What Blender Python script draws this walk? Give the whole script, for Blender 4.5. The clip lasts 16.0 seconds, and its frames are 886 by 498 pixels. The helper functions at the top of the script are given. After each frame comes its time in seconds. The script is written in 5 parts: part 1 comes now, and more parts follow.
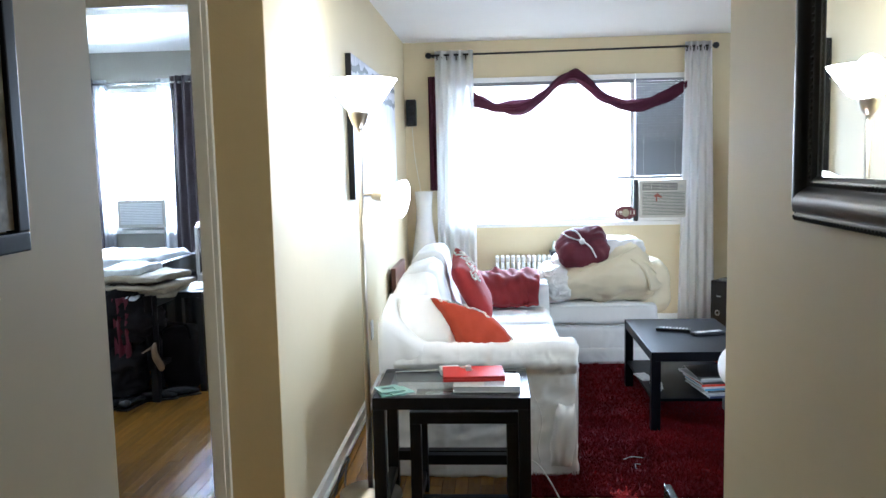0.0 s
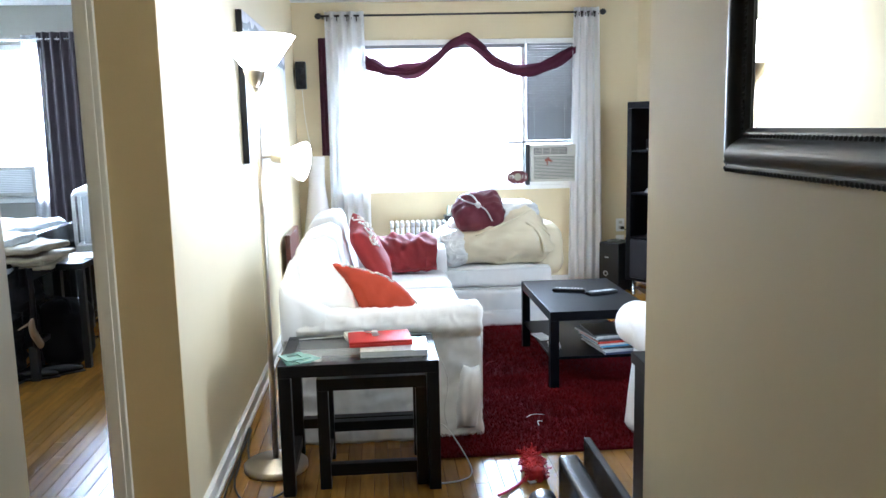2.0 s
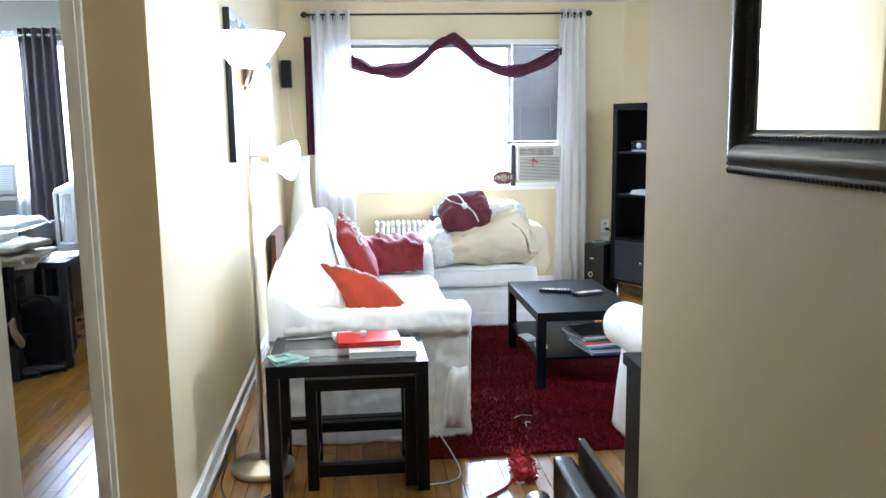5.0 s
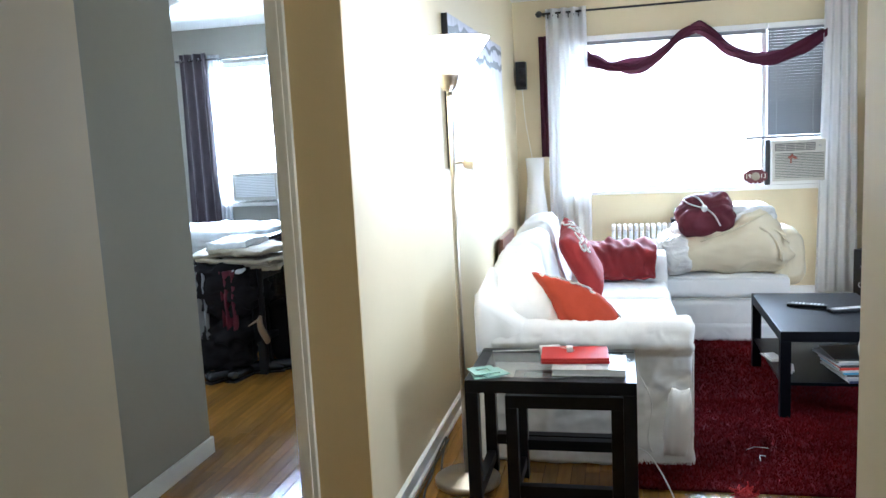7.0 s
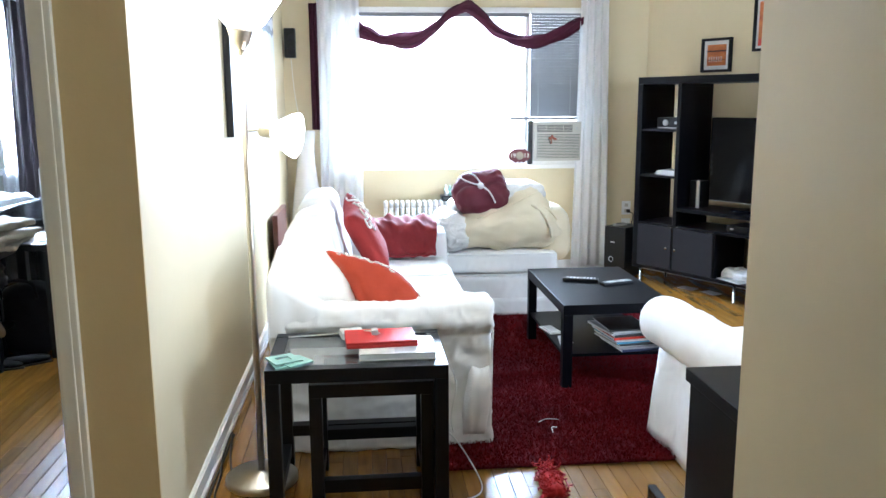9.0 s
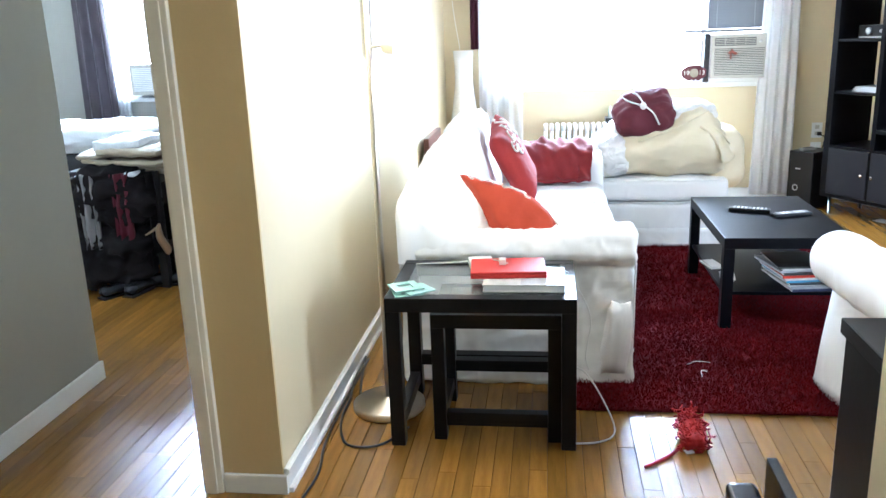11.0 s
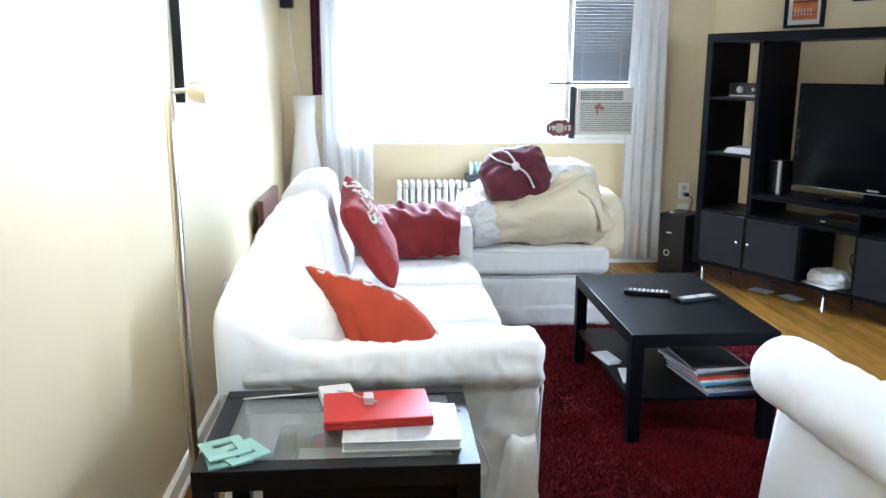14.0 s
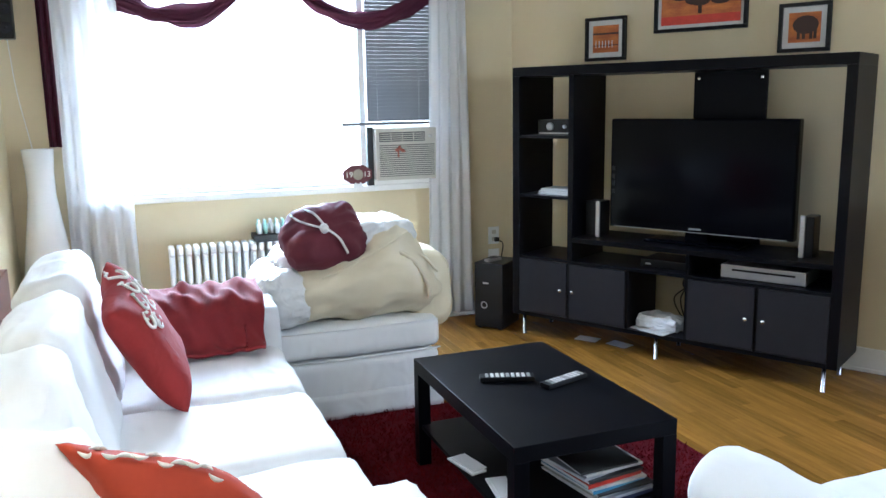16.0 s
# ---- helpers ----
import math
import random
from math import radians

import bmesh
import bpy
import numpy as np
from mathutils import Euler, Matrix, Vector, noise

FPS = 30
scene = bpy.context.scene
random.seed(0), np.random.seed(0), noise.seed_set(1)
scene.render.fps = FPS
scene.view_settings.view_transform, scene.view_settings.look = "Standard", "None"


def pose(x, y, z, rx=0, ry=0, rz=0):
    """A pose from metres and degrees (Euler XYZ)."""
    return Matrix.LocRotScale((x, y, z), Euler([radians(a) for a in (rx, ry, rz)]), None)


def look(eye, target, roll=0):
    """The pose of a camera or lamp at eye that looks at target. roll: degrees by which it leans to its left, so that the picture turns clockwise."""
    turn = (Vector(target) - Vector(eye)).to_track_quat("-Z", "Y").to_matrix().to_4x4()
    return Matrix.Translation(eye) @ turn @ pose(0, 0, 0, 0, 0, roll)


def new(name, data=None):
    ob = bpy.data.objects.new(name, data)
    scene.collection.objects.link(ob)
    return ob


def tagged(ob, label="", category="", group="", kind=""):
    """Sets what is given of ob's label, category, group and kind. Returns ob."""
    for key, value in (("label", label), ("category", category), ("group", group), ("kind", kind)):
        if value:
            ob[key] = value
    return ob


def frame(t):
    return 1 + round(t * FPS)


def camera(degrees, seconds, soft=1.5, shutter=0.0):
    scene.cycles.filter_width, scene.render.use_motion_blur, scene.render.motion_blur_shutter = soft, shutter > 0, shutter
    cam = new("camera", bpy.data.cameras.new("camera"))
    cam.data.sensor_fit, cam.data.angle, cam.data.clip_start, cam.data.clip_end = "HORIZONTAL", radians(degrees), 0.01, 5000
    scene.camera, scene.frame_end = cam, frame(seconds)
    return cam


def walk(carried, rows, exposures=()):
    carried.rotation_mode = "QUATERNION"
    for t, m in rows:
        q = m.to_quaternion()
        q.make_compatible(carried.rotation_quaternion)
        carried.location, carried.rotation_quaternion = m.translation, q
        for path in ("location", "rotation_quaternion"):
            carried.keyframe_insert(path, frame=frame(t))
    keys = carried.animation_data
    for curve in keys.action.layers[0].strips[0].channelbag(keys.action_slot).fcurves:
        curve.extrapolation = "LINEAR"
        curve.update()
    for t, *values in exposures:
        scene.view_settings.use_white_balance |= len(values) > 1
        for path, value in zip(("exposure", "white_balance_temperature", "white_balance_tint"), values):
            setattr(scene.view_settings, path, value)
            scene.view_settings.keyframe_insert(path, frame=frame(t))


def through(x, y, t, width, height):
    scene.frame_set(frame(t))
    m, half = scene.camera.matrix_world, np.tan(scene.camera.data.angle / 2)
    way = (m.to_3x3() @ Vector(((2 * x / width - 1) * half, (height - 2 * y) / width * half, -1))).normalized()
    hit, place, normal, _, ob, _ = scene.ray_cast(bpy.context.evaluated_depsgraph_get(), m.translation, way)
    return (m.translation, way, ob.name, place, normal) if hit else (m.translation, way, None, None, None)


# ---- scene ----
cam = camera(57.3, 16.0)
PATH = [
    (0, (0.807, -2.89, 1.511), (0.677, -0.906, 1.296), -1.3),
    (0.5, (0.793, -2.882, 1.5), (0.758, -0.894, 1.28), -1.3),
    (1, (0.767, -2.873, 1.498), (0.784, -0.887, 1.261), -1.5),
    (1.5, (0.744, -2.862, 1.491), (0.807, -0.88, 1.23), -1.5),
    (2, (0.723, -2.846, 1.488), (0.873, -0.875, 1.188), -1.2),
    (2.5, (0.696, -2.85, 1.485), (0.888, -0.887, 1.156), -0.8),
    (3, (0.7, -2.845, 1.485), (0.919, -0.88, 1.182), -0.8),
    (5.5, (0.69, -2.821, 1.489), (0.862, -0.851, 1.191), -0.7),
    (6, (0.779, -2.699, 1.496), (0.647, -0.723, 1.217), -2.7),
    (6.5, (0.87, -2.634, 1.492), (0.478, -0.69, 1.236), -3.2),
    (7, (0.9, -2.636, 1.498), (0.465, -0.705, 1.215), -2.9),
    (7.5, (0.855, -2.574, 1.494), (0.692, -0.603, 1.195), -1.7),
    (8, (0.726, -2.49, 1.484), (0.877, -0.525, 1.144), -0.6),
    (8.5, (0.645, -2.458, 1.478), (0.916, -0.511, 1.11), -0.2),
    (9, (0.66, -2.427, 1.472), (0.845, -0.468, 1.115), -0.3),
    (9.5, (0.752, -2.36, 1.456), (0.693, -0.404, 1.046), -1.8),
    (10, (0.842, -2.304, 1.446), (0.587, -0.373, 0.991), -2.5),
    (12.5, (0.848, -2.053, 1.414), (0.69, -0.146, 0.832), 1.0),
    (13, (0.769, -1.912, 1.416), (0.879, 0.01, 0.871), 1.2),
    (13.5, (0.746, -1.652, 1.406), (0.867, 0.283, 0.917), 0.4),
    (14, (0.734, -1.357, 1.424), (0.869, 0.591, 0.992), 0.1),
    (14.5, (0.659, -1.113, 1.448), (1.185, 0.779, 1.064), 0.9),
    (15, (0.645, -0.888, 1.434), (1.305, 0.959, 1.045), 0.1),
    (15.5, (0.689, -0.682, 1.448), (1.253, 1.198, 1.065), -1.7),
    (16, (0.666, -0.553, 1.467), (1.357, 1.289, 1.107), -1.0),
]
EXPOSURES = [(0, .05, 5250, 10), (3, .48, 5250, 10), (5.5, .52, 5250, 10), (7, .22, 5250, 10), (10, .66, 5250, 10), (12.5, .9, 5250, 10), (13.6, .62, 5250, 10), (14.5, 0, 5250, 10), (16, -.08, 5250, 10)]
walk(cam, [(t, look(e, a, r)) for t, e, a, r in PATH], EXPOSURES)

# ---- light ----
world = bpy.data.worlds.new("sky")
scene.world = world
world.use_nodes = True
wn = world.node_tree
sky = wn.nodes.new("ShaderNodeTexSky")
sky.sky_type, sky.sun_disc = 'NISHITA', False
sky.sun_elevation, sky.sun_rotation = radians(50), radians(200)
wn.links.new(sky.outputs[0], wn.nodes["Background"].inputs[0])
wn.nodes["Background"].inputs[1].default_value = 0.15
UPLIGHT, READING = 5, .8


def lamp(name, kind, at, power, color=(1, 1, 1), **more):
    data = bpy.data.lights.new(name, kind)
    data.energy, data.color = power, color
    for key, value in more.items():
        if key == "radius":
            data.shadow_soft_size = value
        elif key == "spread":
            data.spread = radians(value)
        elif key == "size":
            data.shape, data.size, data.size_y = 'RECTANGLE', value[0], value[1]
    ob = new(name, data)
    ob.matrix_world = at
    return ob


sun = lamp("sun", 'SUN', look((4, -12, 14), (0, 0, 0)), 2.0, (1, .95, .88))
sun.data.angle = radians(0.5)
# daylight standing in the three window openings
lamp("window_light", 'AREA', pose(1.32, 4.90, 1.70, -50), 165, (.80, .91, 1), size=(1.44, 1.22), spread=112)
lamp("window_light", 'AREA', pose(-2.3, 4.90, 1.72, -62), 900, (.84, .93, 1), size=(1.1, 1.25), spread=140)
lamp("window_light", 'AREA', look((5.06, -.15, 1.62), (3.6, .35, .95)), 85, (.84, .93, 1), size=(1.3, 1.2))


# ---- materials ----
def mat(name, base, rough=.6, metal=0., dark=None, scale=8., amount=.5, bump=0., bscale=60., stretch=(1, 1, 1), spec=.5,
        sheen=0., rand=0., coat=0., emit=None, power=0., alpha=1., trans=0., coord="Object", bdist=.004, ridge=False):
    m = bpy.data.materials.new(name)
    m.use_nodes = True
    n, l = m.node_tree.nodes, m.node_tree.links
    p = n["Principled BSDF"]
    p.inputs["Roughness"].default_value, p.inputs["Metallic"].default_value = rough, metal
    p.inputs["Specular IOR Level"].default_value = spec
    p.inputs["Sheen Weight"].default_value = sheen
    p.inputs["Coat Weight"].default_value = coat
    p.inputs["Transmission Weight"].default_value = trans
    p.inputs["Alpha"].default_value = alpha
    base = (*base, 1)
    if emit:
        p.inputs["Emission Color"].default_value, p.inputs["Emission Strength"].default_value = (*emit, 1), power
    tc = n.new("ShaderNodeTexCoord")
    mp = n.new("ShaderNodeMapping")
    mp.inputs["Scale"].default_value = stretch
    l.new(tc.outputs[coord], mp.inputs[0])
    if dark is None:
        dark = tuple(c * .8 for c in base[:3])
    t1, t2 = n.new("ShaderNodeTexNoise"), n.new("ShaderNodeTexNoise")
    t1.inputs["Scale"].default_value, t2.inputs["Scale"].default_value = scale, scale * 9
    t1.inputs["Detail"].default_value, t2.inputs["Detail"].default_value = 3, 3
    add = n.new("ShaderNodeMath")
    add.operation = 'MULTIPLY_ADD'
    add.inputs[1].default_value, add.inputs[2].default_value = .4, 0
    l.new(t2.outputs[0], add.inputs[0])
    l.new(t1.outputs[0], add.inputs[2])
    ramp = n.new("ShaderNodeMapRange")
    ramp.inputs["From Min"].default_value, ramp.inputs["From Max"].default_value = .45, .95
    ramp.inputs["To Max"].default_value = amount
    for t in (t1, t2):
        l.new(mp.outputs[0], t.inputs["Vector"])
    l.new(add.outputs[0], ramp.inputs[0])
    mix = n.new("ShaderNodeMix")
    mix.data_type = 'RGBA'
    mix.inputs["A"].default_value, mix.inputs["B"].default_value = base, (*dark, 1)
    l.new(ramp.outputs[0], mix.inputs["Factor"])
    out = mix.outputs["Result"]
    if rand:
        oi, mr, hs = n.new("ShaderNodeObjectInfo"), n.new("ShaderNodeMapRange"), n.new("ShaderNodeHueSaturation")
        mr.inputs["To Min"].default_value, mr.inputs["To Max"].default_value = 1 - rand, 1 + rand
        gi, ad, fr = n.new("ShaderNodeNewGeometry"), n.new("ShaderNodeMath"), n.new("ShaderNodeMath")
        fr.operation = 'FRACT'
        l.new(oi.outputs["Random"], ad.inputs[0])
        l.new(gi.outputs["Random Per Island"], ad.inputs[1])
        l.new(ad.outputs[0], fr.inputs[0])
        l.new(fr.outputs[0], mr.inputs[0])
        l.new(mr.outputs[0], hs.inputs["Value"])
        l.new(out, hs.inputs["Color"])
        out = hs.outputs[0]
    l.new(out, p.inputs["Base Color"])
    if bump:
        b, t3 = n.new("ShaderNodeBump"), n.new("ShaderNodeTexNoise")
        t3.inputs["Scale"].default_value, t3.inputs["Detail"].default_value = bscale, (4 if bdist < .01 else 1.2)
        t3.inputs["Distortion"].default_value = 0 if bdist < .01 else 1.2
        if ridge:
            t3.noise_type = 'RIDGED_MULTIFRACTAL'
            t3.inputs["Distortion"].default_value = .7
        l.new(mp.outputs[0], t3.inputs["Vector"])
        b.inputs["Strength"].default_value, b.inputs["Distance"].default_value = bump, bdist
        l.new(t3.outputs[0], b.inputs["Height"])
        l.new(b.outputs[0], p.inputs["Normal"])
    return m


WALL = mat("cream_paint", (.64, .545, .35), .62, dark=(.60, .505, .315), scale=2.2, amount=.5, bump=.04, bscale=60)
# darker and more saturated than the cream; partition end and doorway wall
TAN = mat("tan_wall", (.60, .45, .22), .62, dark=(.55, .41, .195), scale=2.2, amount=.5, bump=.12, bscale=90)
GREY = mat("grey_paint", (.33, .315, .265), .55, dark=(.30, .285, .24), scale=2.5, amount=.5, bump=.1, bscale=90)
TRIM = mat("trim_paint", (.74, .68, .56), .4, dark=(.66, .60, .48), scale=6, amount=.5, bump=.06)
WHITE = mat("white_paint", (.80, .79, .76), .4, dark=(.72, .71, .67), scale=5, amount=.4, bump=.05)
CEIL = mat("ceiling_paint", (.80, .80, .79), .8, dark=(.75, .75, .74), scale=2, amount=.4, bump=.1, bscale=120)
OAK = mat("oak_floor", (.285, .140, .022), .27, dark=(.165, .076, .013), scale=5, amount=.85, bump=.08, bscale=30, stretch=(9, .7, 1), rand=.26, spec=.42)
GAP = mat("floor_gap", (.15, .075, .025), .7)
COTTON = mat("white_cotton", (.81, .805, .79), .85, dark=(.76, .75, .73), scale=7, amount=.4, bump=.5, bscale=5.5, stretch=(1.9, 1, 1.4), bdist=.016, ridge=True)
BLACK = mat("blackbrown_wood", (.0028, .0030, .0052), .36, spec=.09, dark=(.005, .0045, .005), scale=6, amount=.7, stretch=(1, 8, 1), bump=.05)
RUGM = mat("red_shag", (.10, .006, .012), .95, dark=(.06, .003, .005), scale=14, amount=.9, bump=.5, bscale=120, spec=.1)
THROW = mat("dark_red_cotton", (.19, .009, .011), .85, dark=(.12, .005, .007), scale=7, amount=.7, bump=.45, bscale=5, bdist=.016, ridge=True)
ORANGE = mat("orange_red_cotton", (.38, .042, .010), .85, dark=(.30, .028, .007), scale=8, amount=.6, bump=.3, bscale=7, bdist=.012, ridge=True)
REDC = mat("red_cotton", (.27, .013, .011), .85, dark=(.21, .012, .008), scale=8, amount=.6, bump=.4, bscale=14, bdist=.012)
WINE = mat("wine_cloth", (.11, .008, .020), .75, dark=(.07, .005, .013), scale=8, amount=.6, bump=.2, bscale=60, sheen=.05)
CREAM = mat("cream_satin", (.74, .66, .47), .42, dark=(.69, .60, .42), scale=6, amount=.5, bump=.45, bscale=6, stretch=(1, 1, 1.8), bdist=.02, ridge=True)
GLOW = mat("outside_glow", (.9, .9, .9), .9, emit=(.95, .98, 1), power=4.0)


# ---- building blocks ----
def box(x0, x1, y0, y1, z0, z1, bevel=0., bm=None, seg=2):
    own = bmesh.new()
    bmesh.ops.create_cube(own, size=1)
    for v in own.verts:
        v.co = Vector(((x0 + x1) / 2 + v.co.x * (x1 - x0), (y0 + y1) / 2 + v.co.y * (y1 - y0), (z0 + z1) / 2 + v.co.z * (z1 - z0)))
    if bevel:
        bmesh.ops.bevel(own, geom=own.edges[:], offset=bevel, segments=seg, affect='EDGES', profile=.7)
    return joined(bm, own)


def joined(bm, own):
    if bm is None:
        return own
    me = bpy.data.meshes.new("tmp")
    own.to_mesh(me)
    bm.from_mesh(me)
    bpy.data.meshes.remove(me)
    own.free()
    return bm


def tube(path, radius, bm=None, sides=10, closed=False):
    """A round bar along a path of points; radius may be a number or one per point."""
    own = bmesh.new()
    pts = [Vector(p) for p in path]
    rs = radius if hasattr(radius, "__len__") else [radius] * len(pts)
    rings, up = [], None
    for i, p in enumerate(pts):
        a, b = pts[max(i - 1, 0)], pts[min(i + 1, len(pts) - 1)]
        if closed:
            a, b = pts[i - 1], pts[(i + 1) % len(pts)]
        d = (b - a).normalized()
        if up is None:
            up = d.orthogonal().normalized()
        up = (up - d * up.dot(d)).normalized()
        side = d.cross(up)
        rings.append([own.verts.new(p + rs[i] * (math.cos(k * math.tau / sides) * up + math.sin(k * math.tau / sides) * side)) for k in range(sides)])
    n = len(rings)
    for i in range(n if closed else n - 1):
        for k in range(sides):
            own.faces.new((rings[i][k], rings[i][(k + 1) % sides], rings[(i + 1) % n][(k + 1) % sides], rings[(i + 1) % n][k]))
    if not closed:
        own.faces.new(rings[0][::-1]), own.faces.new(rings[-1])
    bmesh.ops.recalc_face_normals(own, faces=own.faces[:])
    return joined(bm, own)


def lathe(profile, sides=28, bm=None, cap=False, cx=0, cy=0):
    own = bmesh.new()
    rings = [[own.verts.new((cx + r * math.cos(k * math.tau / sides), cy + r * math.sin(k * math.tau / sides), z)) for k in range(sides)] for r, z in profile]
    for a, b in zip(rings, rings[1:]):
        for k in range(sides):
            own.faces.new((a[k], a[(k + 1) % sides], b[(k + 1) % sides], b[k]))
    if cap:
        own.faces.new(rings[0][::-1]), own.faces.new(rings[-1])
    bmesh.ops.recalc_face_normals(own, faces=own.faces[:])
    return joined(bm, own)


def part(name, bm, material, parent=None, label="", smooth=False, at=None):
    me = bpy.data.meshes.new(name)
    bm.to_mesh(me)
    bm.free()
    me.materials.append(material)
    if smooth:
        me.polygons.foreach_set("use_smooth", [True] * len(me.polygons))
    ob = new(name, me)
    if parent:
        ob.parent = parent
    if at is not None:
        ob.matrix_basis = at
    if label:
        tagged(ob, label)
    return ob


def thing(name, at, label, category, group=""):
    ob = new(name)
    ob.empty_display_size = .1
    ob.matrix_world = at if isinstance(at, Matrix) else pose(*at)
    return tagged(ob, label, category, group)


def structure(name, bm, material, label, category):
    return tagged(part(name, bm, material), label, category, kind="structure")


# ---- structure ----
H = 2.575       # ceiling
YW = 4.535      # window wall, inner face
# living room window wall, with its opening
bm = box(-.12, .40, YW, YW + .25, 0, H)
box(2.60, 3.40, YW, YW + .25, 0, H, bm=bm)
box(.40, 2.60, YW, YW + .25, 0, .90, bm=bm)
box(.40, 2.60, YW, YW + .25, 2.25, H, bm=bm)
structure("wall_north", bm, WALL, "cream painted window wall of the living room", "wall")
# partition between living room and bedroom; its end faces the hall
structure("wall_partition", box(-.10, 0, .012, YW, 0, H), WALL, "cream painted partition wall", "wall")
structure("wall_partition_end", box(-.20, 0, 0, .012, 0, H), TAN, "tan end face of the partition wall", "wall")
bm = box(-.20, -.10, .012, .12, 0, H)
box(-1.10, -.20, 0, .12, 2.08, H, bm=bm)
structure("wall_bedroom_door", bm, TAN, "tan wall over the bedroom doorway", "wall")
# bedroom
structure("wall_bedroom_side", box(-1.20, -1.10, -1.62, .83, 0, H), GREY, "grey painted wall beside the bedroom doorway", "wall")
structure("wall_bedroom_south", box(-4.2, -1.20, .71, .83, 0, H), GREY, "grey painted bedroom wall", "wall")
structure("wall_bedroom_west", box(-4.3, -4.2, .71, YW, 0, H), GREY, "grey painted bedroom wall", "wall")
structure("wall_bedroom_east", box(-.104, -.10, .12, YW, 0, H), GREY, "grey painted bedroom side of the partition", "wall")
bm = box(-4.3, -2.85, YW, YW + .25, 0, H)
box(-1.75, -.12, YW, YW + .25, 0, H, bm=bm)
box(-2.85, -1.75, YW, YW + .25, 0, .93, bm=bm)
box(-2.85, -1.75, YW, YW + .25, 2.25, H, bm=bm)
structure("wall_bedroom_north", bm, GREY, "grey painted bedroom window wall", "wall")
# hall
structure("wall_hall_west", box(.05, .17, -5.2, -1.62, 0, H), WALL, "cream painted hall wall with a framed picture", "wall")
structure("wall_hall_return", box(-1.20, .05, -1.74, -1.62, 0, H), WALL, "cream painted return wall of the hall", "wall")
structure("wall_hall_east", box(1.30, 1.42, -5.2, -1.135, 0, H), WALL, "cream painted hall wall with a mirror", "wall")
structure("wall_hall_south", box(.05, 1.42, -5.32, -5.2, 0, H), WALL, "cream painted wall at the end of the hall", "wall")
# rest of the living room
structure("wall_south", box(1.42, 5.0, -1.255, -1.135, 0, H), WALL, "cream painted living room wall", "wall")
bm = box(5.0, 5.12, -1.255, -.85, 0, H)
box(5.0, 5.12, .55, 1.3, 0, H, bm=bm)
box(5.0, 5.12, -.85, .55, 0, .93, bm=bm)
box(5.0, 5.12, -.85, .55, 2.25, H, bm=bm)
structure("wall_east", bm, WALL, "cream painted living room wall", "wall")
DIAG = pose(3.094, 4.535, 0, 0, 0, -60)     # runs along its own x
bm = box(0, 3.85, 0, .12, 0, H)
bm.transform(DIAG)
structure("wall_diagonal", bm, WALL, "cream painted slanting wall behind the television", "wall")
structure("ceiling", box(-4.3, 5.2, -5.3, YW + .25, H, H + .1), CEIL, "white painted ceiling", "ceiling")
floor = structure("floor", box(-4.3, 5.2, -5.3, YW + .25, -.12, -.012), GAP, "honey-brown oak strip floor", "floor")

# ---- more materials ----
def cloth(name, base, rough=.9, through=.4, clear=0.):
    """Thin woven cloth that lets light through."""
    m = mat(name, base, rough, dark=tuple(c * .9 for c in base), scale=10, amount=.4, bump=.15, bscale=300, stretch=(1, 1, .3))
    n, l = m.node_tree.nodes, m.node_tree.links
    p, out = n["Principled BSDF"], n["Material Output"]
    tr, mx = n.new("ShaderNodeBsdfTranslucent"), n.new("ShaderNodeMixShader")
    tr.inputs[0].default_value = (*base, 1)
    mx.inputs[0].default_value = through
    l.new(p.outputs[0], mx.inputs[1])
    l.new(tr.outputs[0], mx.inputs[2])
    last = mx
    if clear:
        tp, m2 = n.new("ShaderNodeBsdfTransparent"), n.new("ShaderNodeMixShader")
        m2.inputs[0].default_value = clear
        l.new(last.outputs[0], m2.inputs[1])
        l.new(tp.outputs[0], m2.inputs[2])
        last = m2
    l.new(last.outputs[0], out.inputs[0])
    return m


def glass(name, tint=(1, 1, 1), rough=.02, clear=.85, gloss=.05):
    """Clear sheet glass: mostly see-through with a mirror coat."""
    m = mat(name, tint, rough)
    n, l = m.node_tree.nodes, m.node_tree.links
    p, out = n["Principled BSDF"], n["Material Output"]
    tp, mx = n.new("ShaderNodeBsdfTransparent"), n.new("ShaderNodeMixShader")
    tp.inputs[0].default_value = (*tint, 1)
    gl, m2 = n.new("ShaderNodeBsdfGlossy"), n.new("ShaderNodeMixShader")
    gl.inputs["Roughness"].default_value = rough
    mx.inputs[0].default_value = clear
    l.new(p.outputs[0], mx.inputs[1])
    l.new(tp.outputs[0], mx.inputs[2])
    m2.inputs[0].default_value = gloss
    l.new(mx.outputs[0], m2.inputs[1])
    l.new(gl.outputs[0], m2.inputs[2])
    l.new(m2.outputs[0], out.inputs[0])
    return m


SHEER = cloth("white_curtain_cloth", (.90, .90, .90), through=.58)
VOILE = cloth("white_voile", (.85, .86, .88), through=.5, clear=.35)
DARKCURT = mat("plum_brown_curtain", (.050, .036, .042), .75, dark=(.03, .02, .026), scale=6, amount=.5, bump=.1, sheen=.2)
SCARF = cloth("wine_scarf", (.085, .012, .034), through=.22, clear=.10)
# white slats coloured dark grey: their backlit shade is put into the colour
BLIND = mat("backlit_blind_slat", (.21, .215, .225), .5, dark=(.18, .185, .195), scale=6)
GLASS = glass("clear_glass", clear=.97)
TABLEGLASS = glass("table_glass", (.93, .96, .95), .02, .9, .12)
MIRROR = mat("mirror_silver", (.92, .93, .92), .015, 1., dark=(.9, .91, .9))
